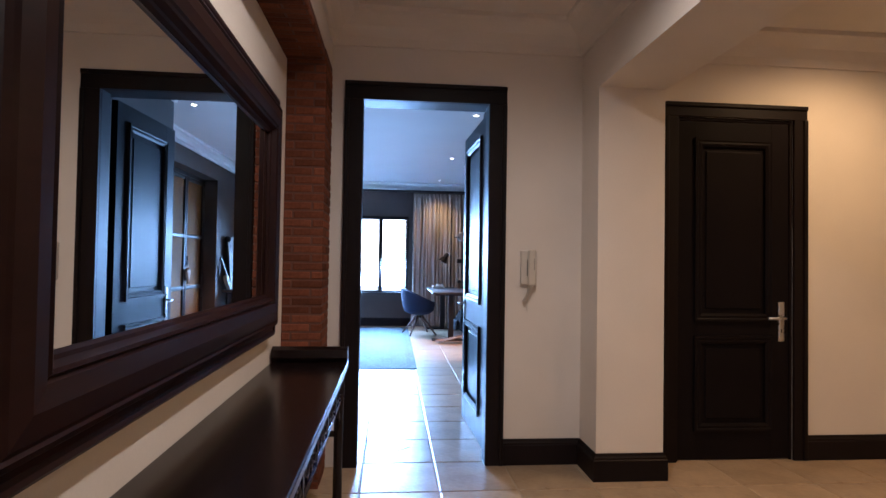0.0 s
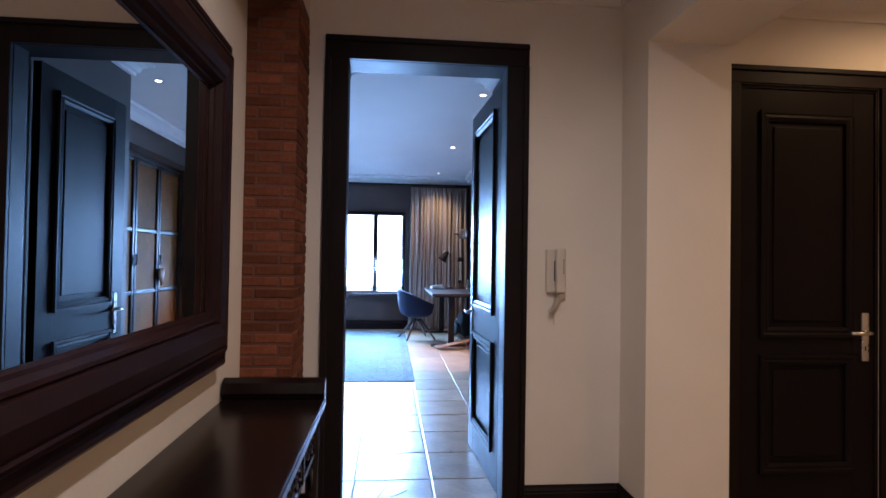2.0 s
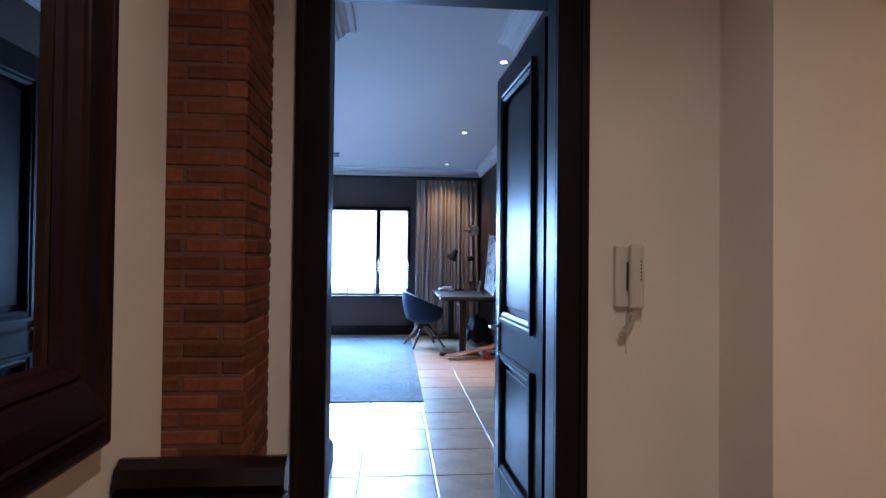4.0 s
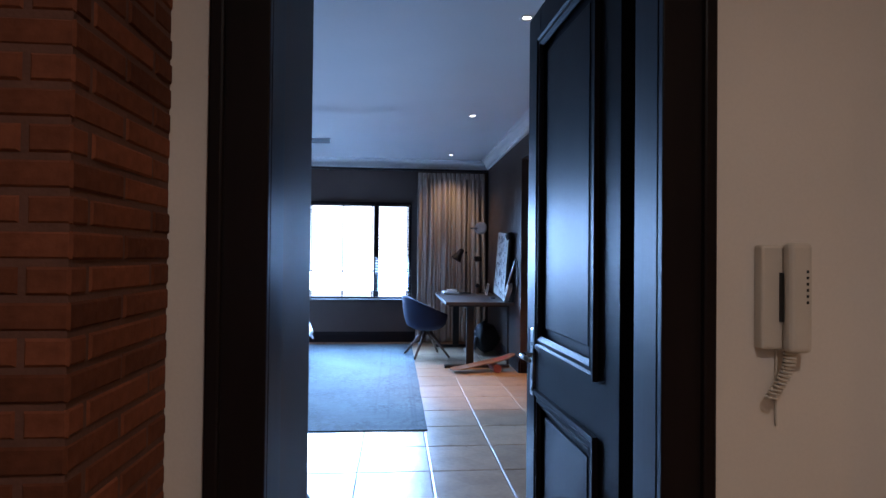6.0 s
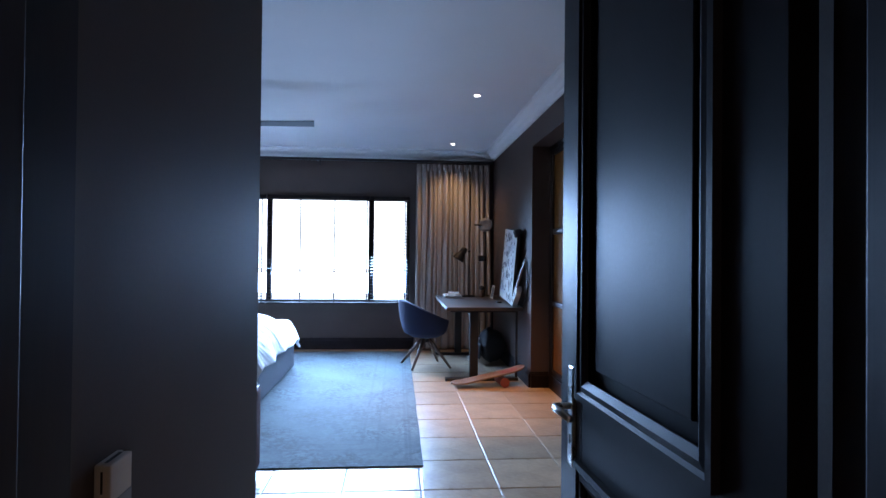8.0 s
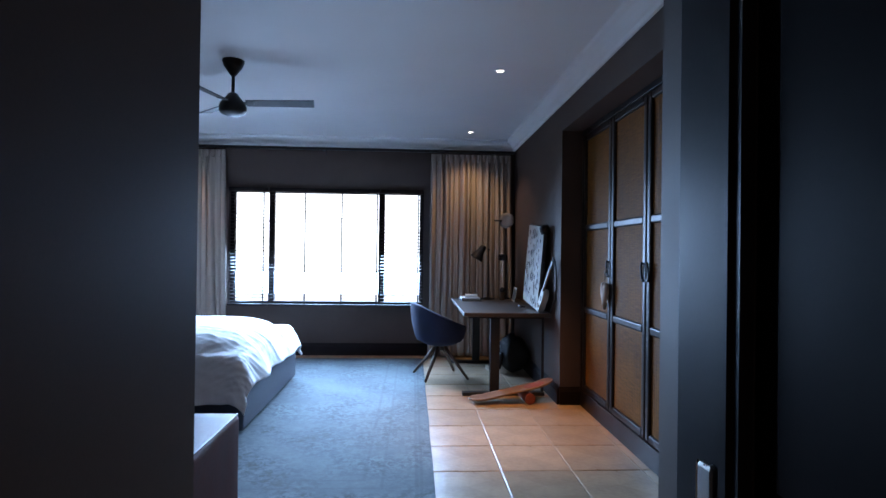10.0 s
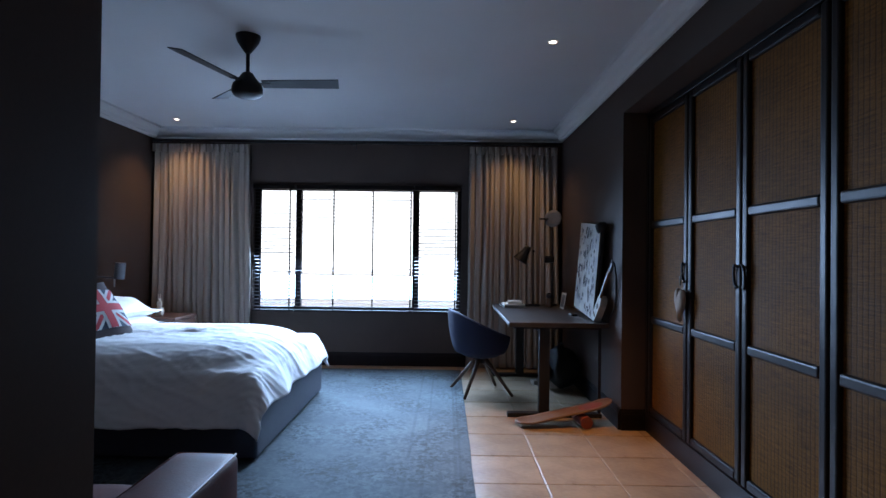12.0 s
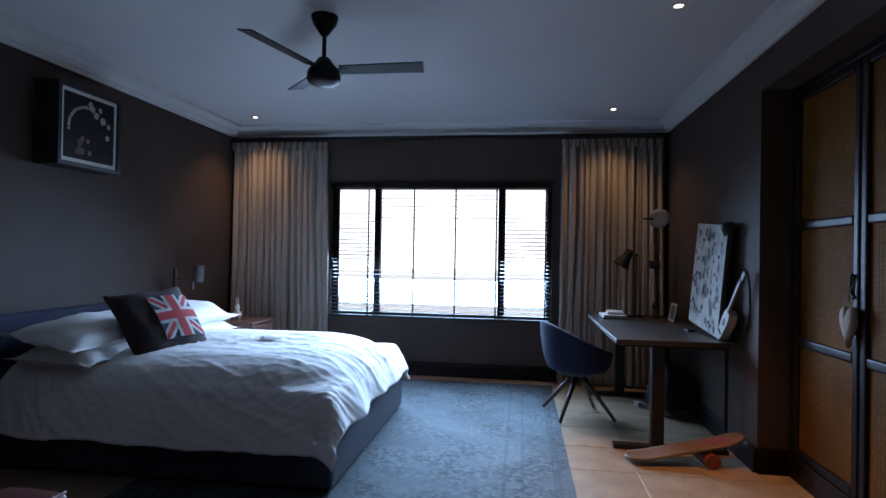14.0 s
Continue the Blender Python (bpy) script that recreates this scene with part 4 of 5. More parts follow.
    lifts = [v.normal * k * (1 if v.normal.z > -0.2 else -1) for v, k in zip((v for r in rows for v in r), creases)]
    for v, k in zip((v for r in rows for v in r), lifts):
        v.co += k
    c = Vector(((xs + xe) / 2, (ya + yb) / 2, 0.56))
    bmesh.ops.transform(bm, matrix=Matrix.Translation(-c), verts=bm.verts)
    ob = part("duvet", bm, LINEN, smooth=True)
    ob.location = c
    s = ob.modifiers.new("thickness", 'SOLIDIFY')
    s.thickness, s.offset = 0.022, -1
    tagged(ob, "rumpled white cotton duvet hanging over the bed", "duvet")


duvet()


def pillow(m, seed, size=(0.5, 0.76, 0.19), label="plump white cotton pillow, stacked at the headboard"):
    bm = soft_box(-size[0] / 2, size[0] / 2, -size[1] / 2, size[1] / 2, 0, size[2], 0.018, seed, 30, 38, 0.10)
    ob = part("pillow", bm, LINEN, smooth=True)
    ob.matrix_basis = m
    tagged(ob, label, "pillow", "bed pillows")


pillow(pose(-2.88, 8.62, 0.60, 0, 4, 5), 1.0, (0.58, 0.92, 0.19))
pillow(pose(-2.90, 8.62, 0.725, 3, 9, -3), 2.0, (0.58, 0.92, 0.21))
pillow(pose(-2.90, 9.68, 0.605, 0, 4, -4), 3.0, (0.58, 0.92, 0.19))
pillow(pose(-2.90, 9.68, 0.74, -2, 8, 3), 4.0, (0.58, 0.92, 0.21))


def flag_cushion():
    """A stuffed cushion whose cover carries sewn strips in a crossed pattern on its front."""
    ob = thing("scatter_cushion", pose(-2.34, 8.76, 0.645, 0, -38.7, -22) @ pose(0, 0, 0, 4.7, 0, 0), "charcoal cushion with a red, white and blue cross flag, propped up", "cushion")
    w, h, t = 0.60, 0.58, 0.19
    def bulge(y, z):
        u, v = 2 * y / w, 2 * z / h - 1
        e = max(0.0, 1 - abs(u) ** 2.6) ** 0.55 * max(0.0, 1 - abs(v) ** 2.6) ** 0.55
        return t / 2 * e
    bm = soft_box(-w / 2, w / 2, 0, h, -t / 2, t / 2, 0.0, 6.0, 24, 20)
    bmesh.ops.transform(bm, matrix=Matrix(((0, 0, 1, 0), (1, 0, 0, 0), (0, 1, 0, 0), (0, 0, 0, 1))), verts=bm.verts)
    part("cover", bm, CUSHION, ob, smooth=True)
    fy0, fy1, fz0, fz1 = -0.075, 0.255, 0.11, 0.46
    cy, cz = (fy0 + fy1) / 2, (fz0 + fz1) / 2
    def strip(p, q, width, lift, material, nm):
        b = bmesh.new()
        n = 16
        d = Vector((q[0] - p[0], q[1] - p[1])).normalized()
        nn = Vector((-d.y, d.x)) * width / 2
        rows = []
        for i in range(n + 1):
            y, z = p[0] + (q[0] - p[0]) * i / n, p[1] + (q[1] - p[1]) * i / n
            row = []
            for s in (-1, -0.5, 0, 0.5, 1):
                yy, zz = min(max(y + nn.x * s, fy0), fy1), min(max(z + nn.y * s, fz0), fz1)
                row.append(b.verts.new((bulge(yy, zz) + lift, yy, zz)))
            rows.append(row)
        for a, c in zip(rows, rows[1:]):
            for k in range(4):
                b.faces.new((a[k], a[k + 1], c[k + 1], c[k]))
        part(nm, b, material, ob, smooth=True)
    strip((fy0, cz), (fy1, cz), fz1 - fz0, 0.008, FLAGBLUE, "flag_field")
    for p, q in (((fy0, fz0), (fy1, fz1)), ((fy0, fz1), (fy1, fz0))):
        strip(p, q, 0.07, 0.010, FLAGWHITE, "flag_saltire")
        strip(p, q, 0.03, 0.012, FLAGRED, "flag_diagonal")
    strip((fy0, cz), (fy1, cz), 0.115, 0.0135, FLAGWHITE, "flag_band")
    strip((cy, fz0), (cy, fz1), 0.115, 0.0135, FLAGWHITE, "flag_band")
    strip((fy0, cz), (fy1, cz), 0.066, 0.0155, FLAGRED, "flag_cross")
    strip((cy, fz0), (cy, fz1), 0.066, 0.0157, FLAGRED, "flag_cross")


flag_cushion()
bm = soft_box(-0.24, 0.24, 0, 0.46, -0.07, 0.07, 0.01, 9.0)
bmesh.ops.transform(bm, matrix=Matrix(((0, 0, 1, 0), (1, 0, 0, 0), (0, 1, 0, 0), (0, 0, 0, 1))), verts=bm.verts)
ob = part("scatter_cushion", bm, CUSHION, smooth=True)
ob.matrix_basis = pose(-2.68, 9.10, 0.66, 0, -34, -20)
tagged(ob, "plain charcoal cushion behind the flag cushion", "cushion")


# ---- rug and ottoman ----
def rug():
    x0, x1, y0, y1 = -2.25, 0.375, 6.93, 11.25
    bm = bmesh.new()
    nx, ny = 40, 60
    g = []
    for j in range(ny + 1):
        r = []
        for i in range(nx + 1):
            u, v = i / nx, j / ny
            x = -(x1 - x0) / 2 + (x1 - x0) * u + (0.006 * noise.noise(Vector((v * 9, 1, u))) if i in (0, nx) else 0)
            y = -(y1 - y0) / 2 + (y1 - y0) * v + (0.006 * noise.noise(Vector((u * 9, 2, v))) if j in (0, ny) else 0)
            r.append(bm.verts.new((x, y, 0.009 + 0.002 * noise.noise(Vector((x * 3, y * 3, 5))))))
        g.append(r)
    for j in range(ny):
        for i in range(nx):
            bm.faces.new((g[j][i], g[j][i + 1], g[j + 1][i + 1], g[j + 1][i]))
    edge = [e for e in bm.edges if e.is_boundary]
    ex = bmesh.ops.extrude_edge_only(bm, edges=edge)["geom"]
    for v in ex:
        if isinstance(v, bmesh.types.BMVert):
            v.co.z = 0.0
    ob = part("rug", bm, rug_material(x0, x1, y0, y1), smooth=False)
    ob.location = ((x0 + x1) / 2, (y0 + y1) / 2, 0)
    tagged(ob, "large faded blue-grey rug with a worn woven border", "rug")


rug()


def padded(x0, x1, y0, y1, z0, z1, crown):
    """An upholstered block: rounded edges and a slightly swollen top."""
    bm = box(x0, x1, y0, y1, z0, z1, 0.03, segments=4)
    bmesh.ops.subdivide_edges(bm, edges=[e for e in bm.edges if e.calc_length() > 0.12], cuts=8, use_grid_fill=True)
    cx, cy, w, d = (x0 + x1) / 2, (y0 + y1) / 2, (x1 - x0) / 2, (y1 - y0) / 2
    for v in bm.verts:
        if v.co.z > z1 - 0.02:
            v.co.z += crown * max(0, 1 - ((v.co.x - cx) / w) ** 2) * max(0, 1 - ((v.co.y - cy) / d) ** 2)
        v.co += 0.003 * Vector((noise.noise(v.co * 7), noise.noise(v.co * 7 + Vector((5, 0, 0))), noise.noise(v.co * 7 + Vector((9, 0, 0)))))
    return bm


def armchair():
    x0, x1, y0, y1 = -1.78, -0.645, 5.98, 6.89
    ob = thing("armchair", pose((x0 + x1) / 2, (y0 + y1) / 2, 0), "square oxblood leather club armchair with piped arms", "armchair")
    w, d = (x1 - x0) / 2, (y1 - y0) / 2
    for s in (-1, 1):
        a, b = sorted((s * w, s * (w - 0.26)))
        arm = part("arm", padded(a, b, -d, d, 0.04, 0.55, 0.012), LEATHER, ob, "boxy leather arm", True)
        q = [(a + 0.012, -d + 0.012), (b - 0.012, -d + 0.012), (b - 0.012, d - 0.012), (a + 0.012, d - 0.012), (a + 0.012, -d + 0.012)]
        part("piping", tube([(p, r, 0.545) for p, r in q], 0.005, 8), LEATHER, arm, smooth=True)
    part("back", padded(-w + 0.265, w - 0.265, -d, -d + 0.22, 0.04, 0.76, 0.012), LEATHER, ob, smooth=True)
    part("seat", padded(-w + 0.265, w - 0.265, -d + 0.225, d - 0.01, 0.06, 0.42, 0.025), LEATHER, ob, smooth=True)
    for a in (-w + 0.1, w - 0.1):
        for b in (-d + 0.1, d - 0.1):
            part("foot", box(a - 0.03, a + 0.03, b - 0.03, b + 0.03, 0, 0.05), BLACKMETAL, ob)


armchair()


# ---- ceiling fan ----
def ceiling_fan():
    x, y = -1.218, 8.5
    ob = thing("ceiling_fan", pose(x, y, CZ), "black three-bladed ceiling fan at rest on a short rod", "ceiling fan")
    part("canopy", lathe([(0.085, 0.0), (0.085, -0.012), (0.072, -0.05), (0.03, -0.11), (0.018, -0.125)], 28), BLACKMETAL, ob, smooth=False)
    part("rod", lathe([(0.013, -0.12), (0.013, -0.27)], 16), BLACKMETAL, ob, smooth=True)
    part("motor", lathe([(0.016, -0.255), (0.035, -0.265), (0.06, -0.30), (0.098, -0.345), (0.105, -0.37), (0.105, -0.405), (0.09, -0.425), (0.05, -0.44), (0.0005, -0.443)], 32), BLACKMETAL, ob, smooth=True)
    for ang in (FAN0, FAN0 + 120, FAN0 + 240):
        bm = box(0.10, 0.63, -0.058, 0.058, -0.004, 0.004, 0.003)
        for v in bm.verts:
            t = (v.co.x - 0.10) / 0.53
            v.co.y *= 0.86 + 0.20 * t
            v.co.z += 0.03 * t
        bmesh.ops.transform(bm, matrix=pose(0, 0, -0.335, 0, 0, ang) @ pose(0, 0, 0, -13, 0, 0), verts=bm.verts)
        b = part("blade", bm, BLACKMETAL, ob)
        bm = box(0.085, 0.16, -0.022, 0.022, -0.009, -0.004, 0.002)
        bmesh.ops.transform(bm, matrix=pose(0, 0, -0.332, 0, 0, ang) @ pose(0, 0, 0, -13, 0, 0), verts=bm.verts)
        part("blade_iron", bm, BLACKMETAL, b)


FAN0 = 8.0
ceiling_fan()


# ---- wall unit with print ----
def wall_unit():
    y0, y1, z0, z1, d = 8.645, 9.265, 2.0, 2.60, 0.20
    ob = thing("wall_unit", pose(RX0, (y0 + y1) / 2, z0), "black box-shaped wall unit with a framed abstract print on its front", "wall unit")
    w, h = (y1 - y0) / 2, z1 - z0
    part("box", box(0.0, d - 0.02, -w, w, 0, h, 0.004), BAGFAB, ob)
    part("frame", picture_frame_ring(-w, w, 0, h, d - 0.02, [(0, 0), (0, 0.022), (0.03, 0.022), (0.032, 0.006), (0.034, 0.004)]), BLACKMETAL, ob, "black picture frame")
    part("mount", box(d - 0.02, d - 0.014, -w + 0.03, w - 0.03, 0.03, h - 0.03), PAPER, ob, "white card mount")
    art = mat("dark_abstract_print", (0.012, 0.012, 0.02), 0.5, vary=0.3, scale=7, fine=40, bump=0.0, second=(0.03, 0.02, 0.018), spec=0.1)
    part("print", box(d - 0.014, d - 0.0125, -w + 0.06, w - 0.06, 0.06, h - 0.06), art, ob, "dark printed sheet")
    rnd = random.Random(4)
    def blob(cy, cz, r, m, lift):
        bm = bmesh.new()
        k = 14
        vs = [bm.verts.new((d - 0.0125 + lift, cy + r * (0.8 + 0.35 * rnd.random()) * math.cos(2 * math.pi * i / k), cz + r * (0.8 + 0.35 * rnd.random()) * math.sin(2 * math.pi * i / k))) for i in range(k)]
        bm.faces.new(vs)
        part("print_spot", bm, m, ob)
    for k in range(13):
        a = math.radians(185 - k * 9.0)
        blob(-0.02 + 0.185 * math.cos(a), 0.29 + 0.17 * math.sin(a), 0.014, COLLAGE, 0.0012)
    for cy, cz, r in ((0.06, 0.42, 0.03), (0.13, 0.39, 0.033), (0.19, 0.36, 0.022), (0.18, 0.27, 0.024), (0.10, 0.47, 0.022), (0.02, 0.46, 0.03), (0.0, 0.49, 0.025)):
        blob(cy, cz, r * 0.9, COLLAGE, 0.0012)
    for k in range(9):
        blob(-0.17 + 0.2 * rnd.random(), 0.11 + 0.11 * rnd.random(), 0.012 + 0.018 * rnd.random(), BOARDWOOD if k % 2 else NIGHTWOOD, 0.0008)


wall_unit()


# ---- bedside ----
def bedside_table():
    x0, x1, y0, y1, zt = RX0 + 0.03, -2.62, 10.40, 10.92, 0.68
    ob = thing("bedside_table", pose((x0 + x1) / 2, (y0 + y1) / 2, 0), "reddish wooden bedside table beside the bed", "bedside table")
    w, d = (x1 - x0) / 2, (y1 - y0) / 2
    part("top", box(-w, w, -d, d, zt - 0.03, zt, 0.005), NIGHTWOOD, ob)
    part("drawer_box", box(-w + 0.02, w - 0.025, -d + 0.02, d - 0.02, zt - 0.23, zt - 0.03), NIGHTWOOD, ob)
    part("drawer_front", box(w - 0.025, w - 0.008, -d + 0.03, d - 0.03, zt - 0.215, zt - 0.045, 0.003), NIGHTWOOD, ob)
    part("knob", tube([(w - 0.008, 0, zt - 0.13), (w + 0.015, 0, zt - 0.13)], 0.012, 10), BLACKMETAL, ob)
    for a in (-w + 0.04, w - 0.05):
        for b in (-d + 0.04, d - 0.04):
            part("leg", box(a - 0.02, a + 0.02, b - 0.02, b + 0.02, 0, zt - 0.23), NIGHTWOOD, ob)


bedside_table()


def rabbit_ornament():
    bm = lathe([(0.035, 0.0), (0.04, 0.02), (0.042, 0.05), (0.03, 0.085), (0.018, 0.095), (0.028, 0.12), (0.026, 0.145), (0.012, 0.16)], 16)
    for s in (-1, 1):
        tube([(0.0, s * 0.01, 0.15), (0.0, s * 0.018, 0.19), (-0.004, s * 0.024, 0.235)], 0.009, 8, bm, 0.004)
        tube([(0.02, s * 0.03, 0.08), (0.035, s * 0.03, 0.04)], 0.011, 8, bm, 0.008)
    ob = part("ornament", bm, CLAY, smooth=True)
    ob.location = (-2.885, 10.60, 0.68)
    tagged(ob, "small cream ceramic animal ornament with upright ears", "ornament")
    bm = bmesh.new()
    for k in range(8):
        b2 = bmesh.new()
        bmesh.ops.create_icosphere(b2, subdivisions=2, radius=0.022)
        join(bm, b2, pose(0.05 * math.cos(k * 2.1), 0.05 * math.sin(k * 1.7), 0.022 + 0.012 * (k % 4)))
    ob = part("dried_pods", bm, CLAY, smooth=True)
    ob.location = (-2.99, 10.52, 0.68)
    tagged(ob, "small heap of pale dried pods on the bedside table", "ornament")


rabbit_ornament()


def bedside_lamp():
    ob = thing("wall_lamp", pose(RX0, 10.33, 0.94), "grey metal wall reading lamp with a cylinder shade", "wall lamp")
    part("back_bar", box(0.0, 0.018, -0.014, 0.014, 0.0, 0.27, 0.003), SHADEGREY, ob)
    part("arm", tube([(0.018, 0, 0.16), (0.10, 0, 0.16), (0.21, 0, 0.15)], 0.007, 8), SHADEGREY, ob)
    bm = lathe([(0.046, 0.0), (0.05, 0.0), (0.05, 0.165), (0.046, 0.168), (0.0005, 0.168)], 24)
    bmesh.ops.transform(bm, matrix=pose(0.255, 0, 0.14, 0, 4, 0), verts=bm.verts)
    part("shade", bm, SHADEGREY, ob, smooth=False)
    part("stem", tube([(0.205, 0, 0.15), (0.205, 0, 0.06)], 0.008, 8), STEEL, ob)


bedside_lamp()


# ---- desk and what stands on it ----
DZT = 0.81
def desk():
    x0, x1, y0, y1 = 0.725, 1.565, 9.30, 11.10
    ob = thing("desk", pose((x0 + x1) / 2, (y0 + y1) / 2, 0), "dark oak desk on two black T-shaped steel legs", "desk")
    w, d = (x1 - x0) / 2, (y1 - y0) / 2
    part("desktop", box(-w, w, -d, d, DZT - 0.038, DZT, 0.004), DESKTOP, ob)
    for s in (-1, 1):
        yy = s * (d - 0.10)
        part("column", box(-0.155, -0.065, yy - 0.035, yy + 0.035, 0.035, DZT - 0.06, 0.004), BLACKMETAL, ob)
        part("foot", box(-w + 0.0, w - 0.04, yy - 0.04, yy + 0.04, 0.0, 0.035, 0.005), BLACKMETAL, ob)
        part("top_bracket", box(-w + 0.05, w - 0.05, yy - 0.03, yy + 0.03, DZT - 0.06, DZT - 0.039), BLACKMETAL, ob)
        part("rear_post", box(w - 0.07, w - 0.045, yy - 0.012, yy + 0.012, 0.035, DZT - 0.06), BLACKMETAL, ob)
    part("crossbar", box(-0.13, -0.09, -d + 0.13, d - 0.13, DZT - 0.11, DZT - 0.06), BLACKMETAL, ob)


desk()


def desk_chair():
    ob = thing("desk_chair", pose(0.55, 10.22, 0, 0, 0, CHAIR_TURN), "navy upholstered tub chair on four splayed walnut legs", "chair")
    # shell: a wrap-round back that falls towards the front
    n, m = 36, 12
    bm = bmesh.new()
    rows = []
    for j in range(m + 1):
        v = j / m
        row = []
        for i in range(n + 1):
            a = math.radians(-128 + 256 * i / n)
            back = 0.5 + 0.5 * math.cos(a)
            top = 0.56 + 0.27 * back ** 1.3
            z = 0.42 + (top - 0.42) * v
            r = 0.235 + 0.075 * v ** 0.7 + 0.012 * math.sin(v * math.pi)
            row.append(bm.verts.new((-r * math.cos(a) * 1.02, r * math.sin(a) * 1.06, z)))
        rows.append(row)
    for a, c in zip(rows, rows[1:]):
        for i in range(n):
            bm.faces.new((a[i], a[i + 1], c[i + 1], c[i]))
    s = part("shell", bm, NAVY, ob, "wrap-round navy back and arms", True)
    md = s.modifiers.new("thickness", 'SOLIDIFY')
    md.thickness, md.offset = 0.045, 0
    md = s.modifiers.new("round", 'BEVEL')
    md.width, md.segments = 0.018, 3
    bm = lathe([(0.0005, 0.36), (0.16, 0.365), (0.225, 0.40), (0.262, 0.44), (0.262, 0.475), (0.23, 0.497), (0.0005, 0.505)], 32)
    part("seat", bm, NAVY, ob, "padded navy seat", True)
    part("hub", lathe([(0.0005, 0.30), (0.055, 0.30), (0.06, 0.34), (0.10, 0.362), (0.0005, 0.362)], 20), BLACKMETAL, ob)
    for k in range(4):
        a = math.radians(45 + 90 * k)
        c, s_ = math.cos(a), math.sin(a)
        bm = tube([(0.04 * c, 0.04 * s_, 0.345), (0.19 * c, 0.19 * s_, 0.18), (0.345 * c, 0.345 * s_, 0.004)], 0.025, 10, taper=0.014)
        part("leg", bm, LEGWOOD, ob, smooth=True)


CHAIR_TURN = 15
desk_chair()


def books():
    for k, (dx, dy, z, w, d, h, m, lab, a) in enumerate(((0.0, 0.0, 0.0, 0.25, 0.34, 0.016, BLACKMETAL, "large dark book lying flat on the desk", 4), (0.0, 0.0, 0.016, 0.22, 0.30, 0.02, PAPER, "pale paperback lying on a larger book", 0), (0.02, 0.02, 0.036, 0.15, 0.21, 0.028, PAPER, "small white book on top of the stack", -6))):
        ob = thing("book", pose(0.93 + dx, 10.78 + dy, DZT + z, 0, 0, a), lab, "book", "books on the desk")
        part("cover", box(-w / 2, w / 2, -d / 2, d / 2, 0, 0.003), m, ob)
        part("pages", box(-w / 2 + 0.003, w / 2 - 0.004, -d / 2 + 0.004, d / 2 - 0.004, 0.003, h - 0.003), PAPER, ob)
        part("cover", box(-w / 2, w / 2, -d / 2, d / 2, h - 0.003, h), m, ob)
        part("spine", box(-w / 2 - 0.002, -w / 2, -d / 2, d / 2, 0, h), m, ob)


books()


def cone_lamp():
    ob = thing("desk_lamp", pose(1.17, 10.92, DZT), "black desk lamp with a conical metal shade", "desk lamp")
    part("base", lathe([(0.085, 0), (0.085, 0.012), (0.03, 0.02), (0.0005, 0.02)], 24), BLACKMETAL, ob)
    part("stem", tube([(0, 0, 0.015), (0, 0, 0.62)], 0.008, 10), BLACKMETAL, ob, smooth=True)
    part("joint", tube([(0.0, -0.012, 0.615), (0.0, 0.012, 0.615)], 0.016, 12), BLACKMETAL, ob)
    bm = lathe([(0.024, 0.0), (0.04, -0.025), (0.046, -0.08), (0.085, -0.19), (0.081, -0.19), (0.042, -0.08)], 24)
    bmesh.ops.transform(bm, matrix=pose(-0.055, -0.02, 0.665, 0, 32, 0), verts=bm.verts)
    part("shade", bm, BLACKMETAL, ob)
    part("shade_bulb", lathe([(0.0005, 0), (0.02, 0.004), (0.026, 0.03), (0.012, 0.06)], 14), PAPER, ob, m=pose(-0.125, -0.02, 0.545, 0, 32, 0))


cone_lamp()


def disc_lamp():
    ob = thing("standing_lamp", pose(1.40, 11.02, DZT), "slim black lamp with a round disc head", "desk lamp")
    part("base", lathe([(0.06, 0), (0.06, 0.012), (0.0005, 0.014)], 20), BLACKMETAL, ob)
    part("stem", tube([(0, 0, 0.01), (0, 0, 0.52), (0.01, 0, 0.80), (0.0, 0, 0.93)], 0.007, 8), BLACKMETAL, ob, smooth=True)
    bm = box(-0.09, 0.02, -0.02, 0.02, 0.48, 0.56, 0.012)
    part("joint", bm, BLACKMETAL, ob)
    bm = lathe([(0.0005, 0.0), (0.07, 0.006), (0.10, 0.0), (0.10, -0.012), (0.0005, -0.014)], 28)
    part("head", bm, SHADEGREY, ob, "grey round disc head", m=pose(0.0, -0.02, 0.99, 80, 0, -25))
    part("counterweight", tube([(-0.05, 0, 0.985), (-0.15, 0, 0.985)], 0.010, 8), BLACKMETAL, ob)


disc_lamp()


